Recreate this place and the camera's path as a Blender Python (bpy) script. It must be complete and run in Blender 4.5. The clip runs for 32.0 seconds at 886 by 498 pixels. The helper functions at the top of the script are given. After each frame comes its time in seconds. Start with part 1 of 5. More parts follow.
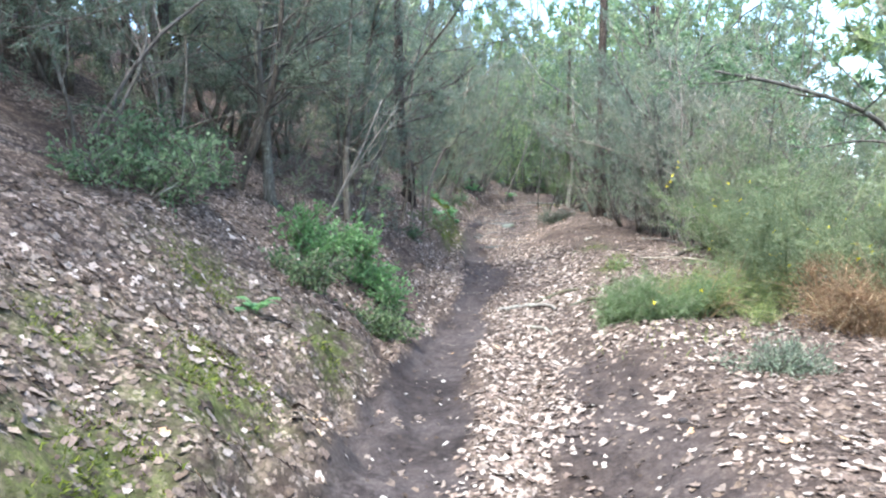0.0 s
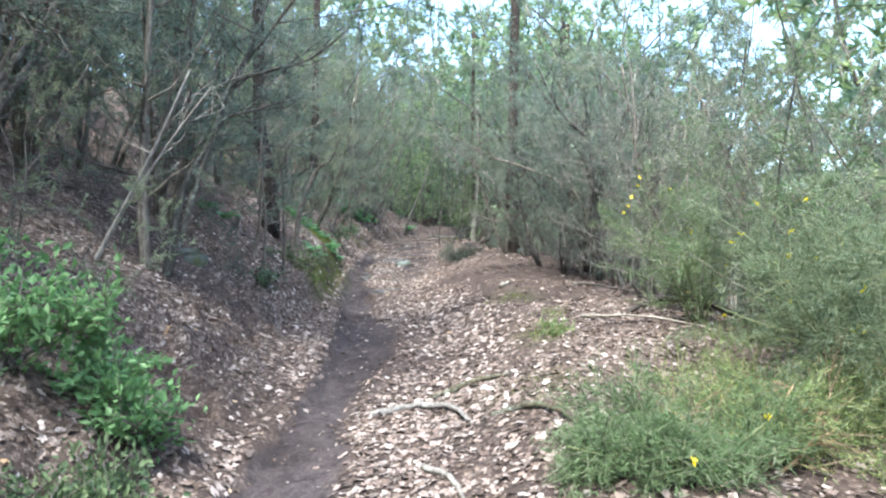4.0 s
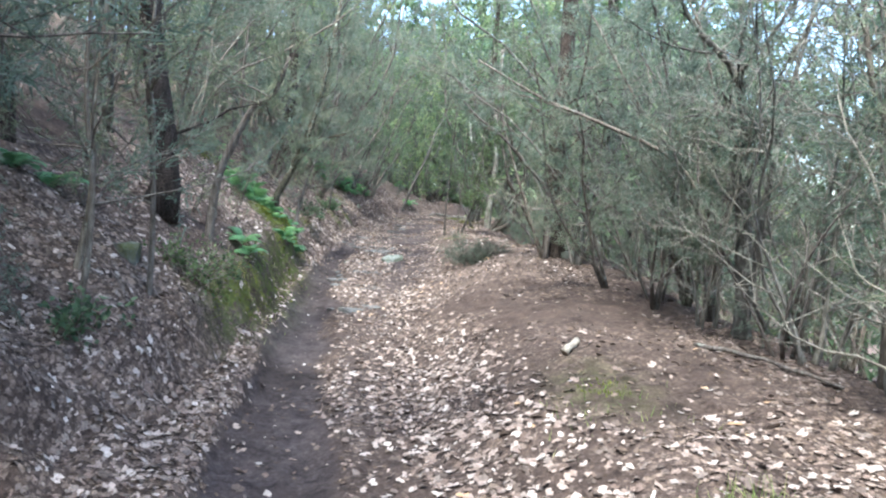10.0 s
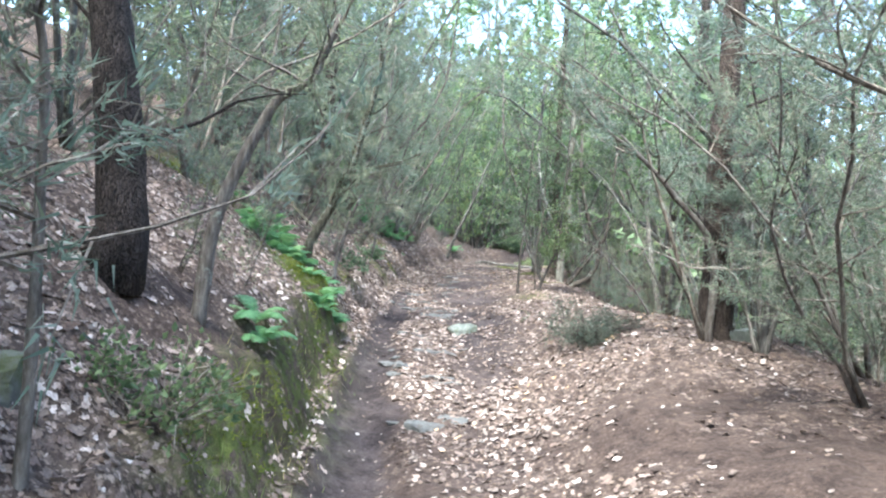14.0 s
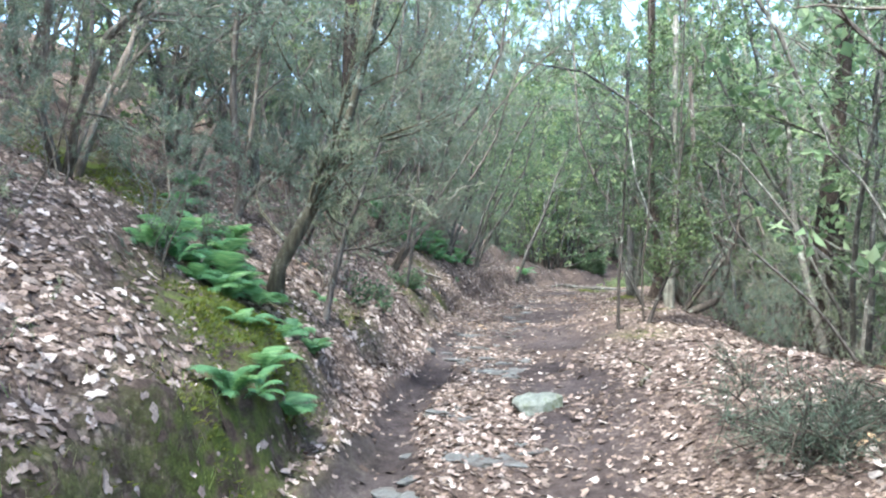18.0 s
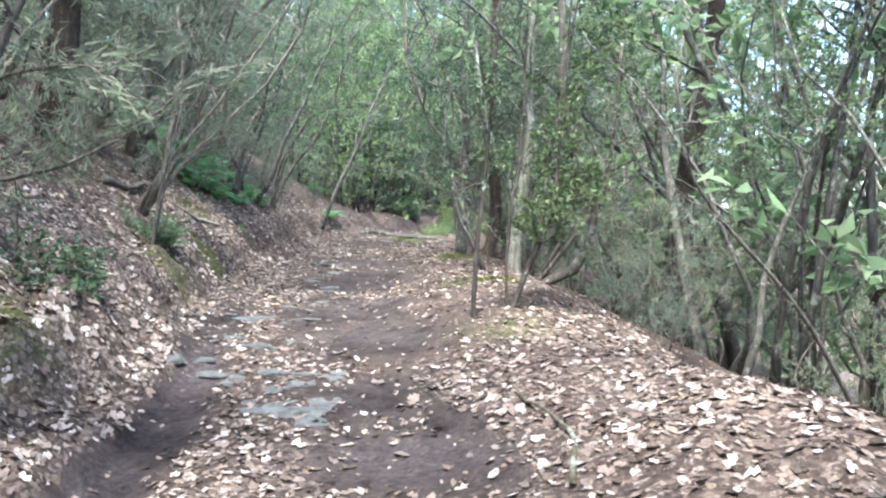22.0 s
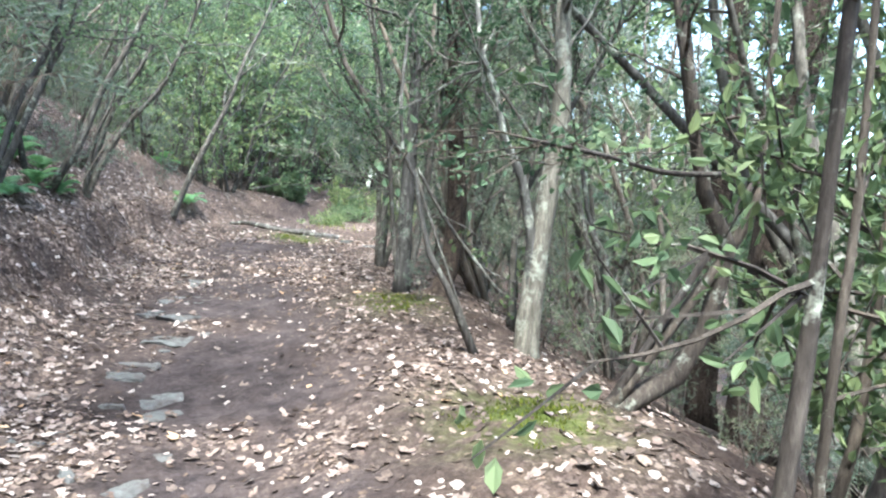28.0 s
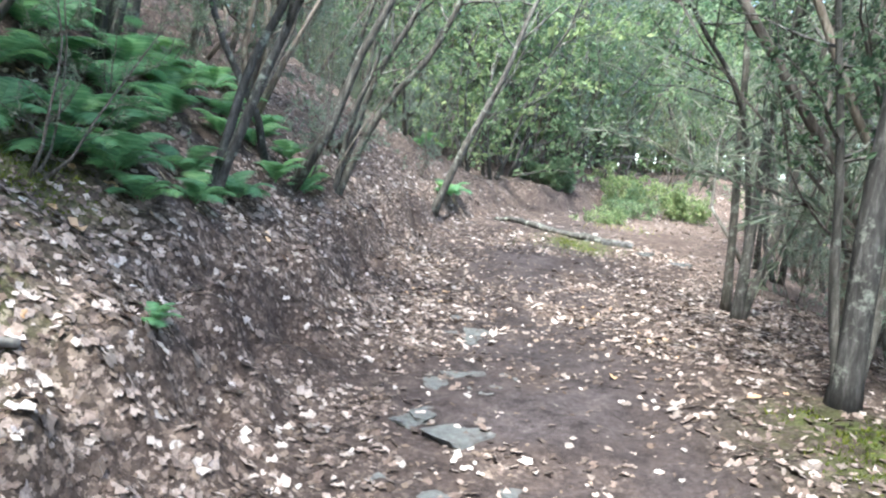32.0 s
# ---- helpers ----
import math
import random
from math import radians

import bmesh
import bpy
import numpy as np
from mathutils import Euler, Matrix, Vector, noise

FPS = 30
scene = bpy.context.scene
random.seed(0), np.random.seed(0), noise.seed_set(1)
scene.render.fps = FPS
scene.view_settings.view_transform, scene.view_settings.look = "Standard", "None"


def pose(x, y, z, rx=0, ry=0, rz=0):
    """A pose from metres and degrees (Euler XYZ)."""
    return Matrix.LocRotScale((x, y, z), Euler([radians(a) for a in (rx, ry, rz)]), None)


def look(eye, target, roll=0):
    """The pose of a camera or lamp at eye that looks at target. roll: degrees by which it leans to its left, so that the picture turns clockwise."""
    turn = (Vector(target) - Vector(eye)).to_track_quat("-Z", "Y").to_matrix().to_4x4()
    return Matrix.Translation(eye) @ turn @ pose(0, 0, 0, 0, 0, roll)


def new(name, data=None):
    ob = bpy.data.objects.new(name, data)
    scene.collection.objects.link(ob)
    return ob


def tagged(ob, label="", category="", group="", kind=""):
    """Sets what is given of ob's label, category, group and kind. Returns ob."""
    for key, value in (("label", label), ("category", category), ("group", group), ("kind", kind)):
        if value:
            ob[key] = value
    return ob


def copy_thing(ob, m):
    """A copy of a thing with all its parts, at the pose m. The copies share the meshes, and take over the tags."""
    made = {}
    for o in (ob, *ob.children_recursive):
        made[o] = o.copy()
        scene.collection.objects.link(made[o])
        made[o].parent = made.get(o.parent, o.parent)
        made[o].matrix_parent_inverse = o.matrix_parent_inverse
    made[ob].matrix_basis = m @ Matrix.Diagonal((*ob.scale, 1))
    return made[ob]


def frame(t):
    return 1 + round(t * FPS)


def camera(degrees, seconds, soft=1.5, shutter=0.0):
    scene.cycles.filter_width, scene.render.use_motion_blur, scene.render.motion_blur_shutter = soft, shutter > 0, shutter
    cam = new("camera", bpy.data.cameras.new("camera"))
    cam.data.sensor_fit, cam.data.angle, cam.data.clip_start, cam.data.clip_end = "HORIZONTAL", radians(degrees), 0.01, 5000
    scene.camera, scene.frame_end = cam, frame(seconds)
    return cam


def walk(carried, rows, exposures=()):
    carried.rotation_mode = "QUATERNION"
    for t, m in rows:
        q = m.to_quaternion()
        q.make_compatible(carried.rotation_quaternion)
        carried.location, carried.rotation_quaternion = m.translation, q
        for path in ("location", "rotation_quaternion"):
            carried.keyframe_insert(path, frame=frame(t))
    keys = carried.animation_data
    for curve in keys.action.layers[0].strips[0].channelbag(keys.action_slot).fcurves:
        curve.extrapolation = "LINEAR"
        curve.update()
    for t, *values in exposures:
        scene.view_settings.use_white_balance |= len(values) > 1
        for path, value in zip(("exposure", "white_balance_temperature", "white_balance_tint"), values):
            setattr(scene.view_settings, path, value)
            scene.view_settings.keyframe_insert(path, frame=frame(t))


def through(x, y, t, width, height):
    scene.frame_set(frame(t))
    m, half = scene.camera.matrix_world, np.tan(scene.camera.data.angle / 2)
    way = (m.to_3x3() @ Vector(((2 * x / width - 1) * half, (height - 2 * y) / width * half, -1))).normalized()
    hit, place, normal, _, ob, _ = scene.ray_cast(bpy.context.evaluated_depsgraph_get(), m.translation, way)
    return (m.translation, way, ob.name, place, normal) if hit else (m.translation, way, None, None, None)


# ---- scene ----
cam = camera(65.0, 32.0, soft=2.2)
METRES, EYE, TILT, LEAN, TURN = 30.0, 1.55, -3.0, 0.0, 0.0
PATH = [
    (0, (0.315, 0.095, 1.482), (0.224, 2.091, 1.396), -0.2),
    (0.5, (0.418, 0.618, 1.474), (0.438, 2.616, 1.385), -0.1),
    (1, (0.465, 1.159, 1.474), (0.429, 3.158, 1.449), -0.2),
    (1.5, (0.416, 1.647, 1.496), (0.528, 3.644, 1.45), 0.3),
    (2, (0.417, 2.204, 1.48), (0.449, 4.203, 1.427), 1.1),
    (2.5, (0.476, 2.637, 1.49), (0.495, 4.637, 1.463), 0.2),
    (3, (0.501, 3.117, 1.518), (0.772, 5.097, 1.455), 0.3),
    (3.5, (0.646, 3.629, 1.545), (0.875, 5.616, 1.555), -0.0),
    (5.5, (0.761, 5.244, 1.58), (0.918, 7.238, 1.587), -0.0),
    (6, (0.837, 5.757, 1.614), (1.138, 7.734, 1.612), 0.6),
    (6.5, (0.956, 6.271, 1.692), (1.257, 8.247, 1.61), 0.5),
    (7, (0.889, 6.717, 1.759), (1.199, 8.69, 1.662), 0.0),
    (7.5, (0.927, 7.138, 1.727), (1.423, 9.072, 1.61), 2.9),
    (8, (1.054, 7.596, 1.798), (1.441, 9.551, 1.636), 1.7),
    (8.5, (1.054, 8.107, 1.847), (1.438, 10.063, 1.68), 1.8),
    (9, (1.195, 8.651, 1.87), (1.565, 10.61, 1.712), 3.4),
    (9.5, (1.229, 9.075, 1.983), (1.345, 11.068, 1.861), 2.8),
    (10, (1.139, 9.647, 1.983), (1.324, 11.637, 1.913), 3.1),
    (10.5, (1.152, 10.203, 1.965), (1.271, 12.198, 1.883), 4.4),
    (11, (1.06, 10.737, 1.952), (1.026, 12.736, 1.934), 2.6),
    (11.5, (0.817, 11.198, 2.039), (0.762, 13.197, 2.038), 2.6),
    (12, (0.687, 11.765, 2.057), (0.531, 13.759, 2.083), 4.0),
    (12.5, (0.579, 12.114, 2.07), (0.33, 14.098, 2.111), 1.9),
    (13, (0.46, 12.423, 2.186), (0.496, 14.423, 2.192), 3.2),
    (13.5, (0.46, 12.82, 2.177), (0.553, 14.817, 2.203), 3.9),
    (15.5, (0.978, 14.894, 2.086), (1.114, 16.884, 2.237), 1.8),
    (16, (0.975, 15.435, 2.126), (1.135, 17.419, 2.316), 2.8),
    (16.5, (1.055, 15.989, 2.147), (1.093, 17.984, 2.288), 2.3),
    (17, (1.026, 16.517, 2.133), (0.995, 18.511, 2.278), 1.3),
    (17.5, (0.94, 16.983, 2.165), (0.912, 18.979, 2.293), 2.0),
    (18, (0.94, 17.553, 2.184), (0.829, 19.546, 2.305), 0.8),
    (18.5, (0.922, 17.959, 2.141), (0.829, 19.955, 2.231), -0.4),
    (19, (0.989, 18.402, 2.21), (1.161, 20.394, 2.173), 2.0),
    (19.5, (1.135, 18.844, 2.235), (1.254, 20.841, 2.266), 1.6),
    (20, (1.106, 19.333, 2.305), (1.24, 21.328, 2.36), 2.2),
    (20.5, (1.058, 19.766, 2.244), (1.134, 21.764, 2.277), 2.5),
    (21, (1.021, 20.151, 2.372), (0.771, 22.133, 2.276), 0.9),
    (21.5, (0.962, 20.488, 2.456), (1.135, 22.479, 2.392), 1.5),
    (22, (1.059, 20.862, 2.445), (1.508, 22.81, 2.405), 2.4),
    (22.5, (1.193, 21.193, 2.449), (1.549, 23.16, 2.518), 0.9),
    (23, (1.234, 21.62, 2.546), (1.85, 23.523, 2.575), 3.3),
    (23.5, (1.278, 21.991, 2.482), (1.967, 23.866, 2.389), 4.5),
    (24, (1.374, 22.493, 2.541), (1.611, 24.47, 2.354), 2.1),
    (24.5, (1.433, 22.892, 2.645), (1.719, 24.86, 2.431), 7.9),
    (26.5, (1.508, 24.628, 2.995), (1.635, 26.617, 2.831), 2.1),
    (27, (1.526, 25.108, 3.033), (1.704, 27.096, 2.91), 0.8),
    (27.5, (1.513, 25.472, 3.062), (2.058, 27.395, 2.987), 2.2),
    (28, (1.56, 25.896, 3.013), (2.356, 27.728, 2.908), 4.0),
    (28.5, (1.675, 26.294, 3.087), (2.263, 28.205, 3.048), 1.0),
    (29, (1.673, 26.76, 3.131), (2.422, 28.614, 3.124), 2.2),
    (29.5, (1.663, 27.096, 3.081), (2.283, 28.997, 3.041), 4.4),
    (30, (1.74, 27.511, 3.167), (2.031, 29.486, 3.041), 1.4),
    (30.5, (1.666, 27.909, 3.175), (1.933, 29.888, 3.057), 2.7),
    (31, (1.518, 28.441, 3.129), (1.602, 30.437, 3.038), 3.8),
    (31.3, (1.511, 28.688, 3.15), (1.481, 30.687, 3.201), -5.1),
    (31.5, (1.514, 28.84, 3.168), (1.336, 30.83, 3.076), 0.6),
    (32, (1.458, 29.25, 3.254), (1.606, 31.232, 3.031), 5.8),
]
walk(cam, [(t, look(eye, target, roll)) for t, eye, target, roll in PATH], [(0, 2.82, 5930, 2), (3.5, 2.74, 5930, 2), (7, 2.62, 5930, 2), (9, 2.66, 5930, 2), (11, 2.97, 5930, 2), (13, 3.15, 5930, 2), (16, 3.05, 5930, 2), (18, 3.02, 5930, 2), (21, 3.08, 5930, 2), (24, 3.1, 5930, 2), (27, 3.18, 5930, 2), (32, 3.3, 5930, 2)])

# world, sun, sky ------------------------------------------------------------
SUN_EL, SUN_AZ = radians(64), radians(208)      # azimuth counted clockwise from +y
world = bpy.data.worlds.new("sky")
scene.world = world
world.use_nodes = True
wn = world.node_tree.nodes
sky = wn.new("ShaderNodeTexSky")
sky.sky_type = "NISHITA"
sky.sun_disc = False
sky.sun_elevation, sky.sun_rotation = SUN_EL, SUN_AZ
sky.air_density, sky.dust_density, sky.ozone_density = 1.0, 2.5, 1.0
wn["Background"].inputs["Strength"].default_value = 0.15
world.node_tree.links.new(sky.outputs[0], wn["Background"].inputs["Color"])
sun = new("sun", bpy.data.lights.new("sun", "SUN"))
sun.data.energy, sun.data.angle, sun.data.color = 1.95, radians(7), (1.0, 0.96, 0.9)
sun_way = Vector((math.sin(SUN_AZ) * math.cos(SUN_EL), math.cos(SUN_AZ) * math.cos(SUN_EL), math.sin(SUN_EL)))
sun.matrix_world = look(sun_way * 60, (0, 0, 0))


# materials -------------------------------------------------------------------
def nodes_of(name):
    mat = bpy.data.materials.new(name)
    mat.use_nodes = True
    tree = mat.node_tree
    return mat, tree.nodes, tree.links, tree.nodes["Principled BSDF"]


def ramp(nodes, stops):
    r = nodes.new("ShaderNodeValToRGB")
    els = r.color_ramp.elements
    while len(els) < len(stops):
        els.new(0.5)
    for e, (p, c) in zip(els, stops):
        e.position, e.color = p, (*c, 1)
    return r


def tex_noise(nodes, links, scale, detail=4, rough=0.6, stretch=None, coords="Object"):
    co = nodes.new("ShaderNodeTexCoord")
    n = nodes.new("ShaderNodeTexNoise")
    n.inputs["Scale"].default_value, n.inputs["Detail"].default_value, n.inputs["Roughness"].default_value = scale, detail, rough
    if stretch:
        mp = nodes.new("ShaderNodeMapping")
        mp.inputs["Scale"].default_value = stretch
        links.new(co.outputs[coords], mp.inputs[0])
        links.new(mp.outputs[0], n.inputs[0])
    else:
        links.new(co.outputs[coords], n.inputs[0])
    return n


def mixer(nodes, links, fac, a, b, mode="MIX"):
    m = nodes.new("ShaderNodeMix")
    m.data_type, m.blend_type = "RGBA", mode
    for i, v in ((0, fac), (6, a), (7, b)):
        if isinstance(v, (int, float)):
            m.inputs[i].default_value = v
        elif isinstance(v, tuple):
            m.inputs[i].default_value = (*v, 1)
        else:
            links.new(v, m.inputs[i])
    return m.outputs[2]


def bumped(nodes, links, bsdf, height, strength, dist):
    b = nodes.new("ShaderNodeBump")
    b.inputs["Strength"].default_value, b.inputs["Distance"].default_value = strength, dist
    links.new(height, b.inputs["Height"])
    links.new(b.outputs[0], bsdf.inputs["Normal"])


def bark_material(name, dark, mid, light, lichen=0.0, plates=False):
    mat, nodes, links, bsdf = nodes_of(name)
    fine = tex_noise(nodes, links, 26, 6, 0.7, (1, 1, 0.22))
    col = ramp(nodes, [(0.3, dark), (0.52, mid), (0.75, light)])
    links.new(fine.outputs[0], col.inputs[0])
    colour = col.outputs[0]
    info = nodes.new("ShaderNodeObjectInfo")
    tone = ramp(nodes, [(0.0, (0.7, 0.7, 0.72)), (1.0, (1.15, 1.1, 1.0))])
    links.new(info.outputs["Random"], tone.inputs[0])
    colour = mixer(nodes, links, 1.0, colour, tone.outputs[0], "MULTIPLY")
    height = fine.outputs[0]
    if plates:
        co = nodes.new("ShaderNodeTexCoord")
        mp = nodes.new("ShaderNodeMapping")
        mp.inputs["Scale"].default_value = (16, 16, 5)
        vor = nodes.new("ShaderNodeTexVoronoi")
        vor.feature = "DISTANCE_TO_EDGE"
        wob = tex_noise(nodes, links, 6, 3)
        add = nodes.new("ShaderNodeVectorMath")
        add.operation = "ADD"
        links.new(co.outputs["Object"], mp.inputs[0])
        links.new(mp.outputs[0], add.inputs[0])
        links.new(wob.outputs[1], add.inputs[1])
        links.new(add.outputs[0], vor.inputs["Vector"])
        crack = ramp(nodes, [(0.0, (0.12, 0.11, 0.11)), (0.16, (1, 1, 1))])
        links.new(vor.outputs["Distance"], crack.inputs[0])
        colour = mixer(nodes, links, 1.0, colour, crack.outputs[0], "MULTIPLY")
        height = crack.outputs[0]
    if lichen:
        spots = tex_noise(nodes, links, 7, 5, 0.7)
        cut = ramp(nodes, [(0.62 - 0.2 * lichen, (0, 0, 0)), (0.74 - 0.2 * lichen, (1, 1, 1))])
        links.new(spots.outputs[0], cut.inputs[0])
        colour = mixer(nodes, links, cut.outputs[0], colour, (0.27, 0.285, 0.24))
    links.new(colour, bsdf.inputs["Base Color"])
    bsdf.inputs["Roughness"].default_value = 0.92
    bsdf.inputs["Specular IOR Level"].default_value = 0.2
    bumped(nodes, links, bsdf, height, 0.9, 0.02)
    return mat


def leaf_material(name, colours, rough=0.55, through=0.35, spec=0.35, blotch=0.0):
    """Leaves: the colour varies from leaf to leaf and from plant to plant, and some light passes through."""
    mat, nodes, links, bsdf = nodes_of(name)
    geo = nodes.new("ShaderNodeNewGeometry")
    n = len(colours)
    col = ramp(nodes, [(i / (n - 1), c) for i, c in enumerate(colours)])
    links.new(geo.outputs["Random Per Island"], col.inputs[0])
    info = nodes.new("ShaderNodeObjectInfo")
    tone = ramp(nodes, [(0.0, (0.74, 0.8, 0.84)), (0.5, (1, 1, 1)), (1.0, (1.2, 1.1, 0.92))])
    links.new(info.outputs["Random"], tone.inputs[0])
    colour = mixer(nodes, links, 1.0, col.outputs[0], tone.outputs[0], "MULTIPLY")
    if blotch:
        spots = ramp(nodes, [(0.3, (1 - blotch, 1 - blotch, 1 - blotch)), (0.65, (1 + blotch * 0.4, 1 + blotch * 0.38, 1 + blotch * 0.35))])
        links.new(tex_noise(nodes, links, 55, 4, 0.75).outputs[0], spots.inputs[0])
        colour = mixer(nodes, links, 1.0, colour, spots.outputs[0], "MULTIPLY")
    links.new(colour, bsdf.inputs["Base Color"])
    bsdf.inputs["Roughness"].default_value = rough
    bsdf.inputs["Specular IOR Level"].default_value = spec
    tr = nodes.new("ShaderNodeBsdfTranslucent")
    links.new(colour, tr.inputs[0])
    mix = nodes.new("ShaderNodeMixShader")
    mix.inputs[0].default_value = through
    links.new(bsdf.outputs[0], mix.inputs[1])
    links.new(tr.outputs[0], mix.inputs[2])
    links.new(mix.outputs[0], nodes["Material Output"].inputs["Surface"])
    return mat


def ground_material():
    """Dark humus and bare trodden earth, with broken leaf scraps, fine grit and patches of moss."""
    mat, nodes, links, bsdf = nodes_of("forest_floor")
    big = tex_noise(nodes, links, 0.9, 5, 0.6)
    fine = tex_noise(nodes, links, 42, 6, 0.75)
    humus = ramp(nodes, [(0.3, (0.021, 0.015, 0.0125)), (0.5, (0.048, 0.034, 0.028)), (0.72, (0.105, 0.077, 0.064))])
    links.new(fine.outputs[0], humus.inputs[0])
    co = nodes.new("ShaderNodeTexCoord")
    vor = nodes.new("ShaderNodeTexVoronoi")
    vor.inputs["Scale"].default_value = 30
    vor.inputs["Randomness"].default_value = 1.0
    warp = nodes.new("ShaderNodeVectorMath")
    warp.operation = "MULTIPLY_ADD"
    links.new(tex_noise(nodes, links, 34, 3, 0.6).outputs[1], warp.inputs[0])
    warp.inputs[1].default_value = (0.07, 0.07, 0.07)
    links.new(co.outputs["Object"], warp.inputs[2])
    links.new(warp.outputs[0], vor.inputs["Vector"])
    sep = nodes.new("ShaderNodeSeparateColor")
    links.new(vor.outputs["Color"], sep.inputs[0])
    scraps = ramp(nodes, [(0.0, (0.045, 0.033, 0.027)), (0.4, (0.1, 0.073, 0.06)), (0.75, (0.18, 0.136, 0.112)), (1.0, (0.32, 0.255, 0.217))])
    links.new(sep.outputs[0], scraps.inputs[0])
    edge = ramp(nodes, [(0.42, (1, 1, 1)), (0.7, (0, 0, 0))])
    links.new(vor.outputs["Distance"], edge.inputs[0])
    litter = nodes.new("ShaderNodeAttribute")
    litter.attribute_name = "litter"
    cover = nodes.new("ShaderNodeMath")
    cover.operation = "MULTIPLY"
    links.new(edge.outputs[0], cover.inputs[0])
    links.new(litter.outputs["Fac"], cover.inputs[1])
    colour = mixer(nodes, links, cover.outputs[0], humus.outputs[0], scraps.outputs[0])
    soil = nodes.new("ShaderNodeAttribute")
    soil.attribute_name = "soil"
    earth = ramp(nodes, [(0.28, (0.022, 0.017, 0.0165)), (0.5, (0.046, 0.037, 0.0355)), (0.75, (0.1, 0.085, 0.081))])
    links.new(tex_noise(nodes, links, 30, 7, 0.8).outputs[0], earth.inputs[0])
    damp = ramp(nodes, [(0.38, (0.6, 0.57, 0.58)), (0.62, (1.25, 1.25, 1.28))])
    links.new(big.outputs[0], damp.inputs[0])
    earth_c = mixer(nodes, links, 1.0, earth.outputs[0], damp.outputs[0], "MULTIPLY")
    colour = mixer(nodes, links, soil.outputs["Fac"], colour, earth_c)
    moss = nodes.new("ShaderNodeAttribute")
    moss.attribute_name = "moss"
    mossy = ramp(nodes, [(0.3, (0.028, 0.04, 0.01)), (0.55, (0.08, 0.104, 0.022)), (0.8, (0.155, 0.18, 0.038))])
    links.new(tex_noise(nodes, links, 60, 5, 0.7).outputs[0], mossy.inputs[0])
    torn = nodes.new("ShaderNodeMath")
    torn.operation = "MULTIPLY_ADD"
    torn.use_clamp = True
    links.new(tex_noise(nodes, links, 7, 6, 0.7).outputs[0], torn.inputs[0])
    torn.inputs[1].default_value = 6.0
    torn.inputs[2].default_value = -2.35
    mfac = nodes.new("ShaderNodeMath")
    mfac.operation = "MULTIPLY"
    links.new(torn.outputs[0], mfac.inputs[0])
    links.new(moss.outputs["Fac"], mfac.inputs[1])
    colour = mixer(nodes, links, mfac.outputs[0], colour, mossy.outputs[0])
    mott = ramp(nodes, [(0.34, (0.45, 0.43, 0.44)), (0.5, (0.95, 0.94, 0.95)), (0.7, (1.35, 1.33, 1.3))])
    links.new(tex_noise(nodes, links, 6.5, 6, 0.72).outputs[0], mott.inputs[0])
    colour = mixer(nodes, links, 1.0, colour, mott.outputs[0], "MULTIPLY")
    links.new(colour, bsdf.inputs["Base Color"])
    bsdf.inputs["Roughness"].default_value = 0.95
    bsdf.inputs["Specular IOR Level"].default_value = 0.15
    bumped(nodes, links, bsdf, fine.outputs[0], 0.8, 0.02)
    return mat


def stone_material(name, dark, light, moss=0.0, dirt=0.0):
    mat, nodes, links, bsdf = nodes_of(name)
    a = tex_noise(nodes, links, 9, 8, 0.7)
    col = ramp(nodes, [(0.3, dark), (0.7, light)])
    links.new(a.outputs[0], col.inputs[0])
    colour = col.outputs[0]
    if moss:
        b = tex_noise(nodes, links, 5, 5, 0.7)
        cut = ramp(nodes, [(0.65 - 0.3 * moss, (0, 0, 0)), (0.8 - 0.3 * moss, (1, 1, 1))])
        links.new(b.outputs[0], cut.inputs[0])
        colour = mixer(nodes, links, cut.outputs[0], colour, (0.06, 0.07, 0.024))
    if dirt:
        soiled = ramp(nodes, [(0.56 - 0.2 * dirt, (0, 0, 0)), (0.74 - 0.2 * dirt, (1, 1, 1))])
        links.new(tex_noise(nodes, links, 6, 7, 0.75).outputs[0], soiled.inputs[0])
        colour = mixer(nodes, links, soiled.outputs[0], colour, (0.05, 0.04, 0.036))
    links.new(colour, bsdf.inputs["Base Color"])
    bsdf.inputs["Roughness"].default_value = 0.85
    bumped(nodes, links, bsdf, a.outputs[0], 0.9, 0.05)
    return mat


MAT_GROUND = ground_material()
MAT_HEATH_BARK = bark_material("heath_bark", (0.045, 0.036, 0.030), (0.14, 0.122, 0.107), (0.31, 0.285, 0.26), 0.25)
MAT_OLD_BARK = bark_material("old_grey_bark", (0.03, 0.028, 0.026), (0.085, 0.081, 0.075), (0.21, 0.2, 0.186), 0.35)
MAT_PINE_BARK = bark_material("pine_bark", (0.024, 0.019, 0.017), (0.078, 0.06, 0.052), (0.155, 0.125, 0.11), 0.0, True)
MAT_DEAD = bark_material("dead_wood", (0.13, 0.115, 0.10), (0.27, 0.245, 0.215), (0.45, 0.42, 0.38), 0.2)
MAT_GREY_TWIG = bark_material("grey_twigs", (0.08, 0.074, 0.066), (0.2, 0.19, 0.17), (0.36, 0.345, 0.315), 0.2)
MAT_LICHEN_BARK = bark_material("lichen_bark", (0.05, 0.048, 0.043), (0.11, 0.106, 0.096), (0.24, 0.235, 0.215), 0.5)
MAT_MOSSY_BARK = bark_material("mossy_bark", (0.03, 0.027, 0.02), (0.075, 0.068, 0.048), (0.17, 0.16, 0.125), 0.35)
MAT_DARK_BARK = bark_material("dark_bark", (0.02, 0.017, 0.015), (0.06, 0.051, 0.045), (0.14, 0.122, 0.106), 0.2)
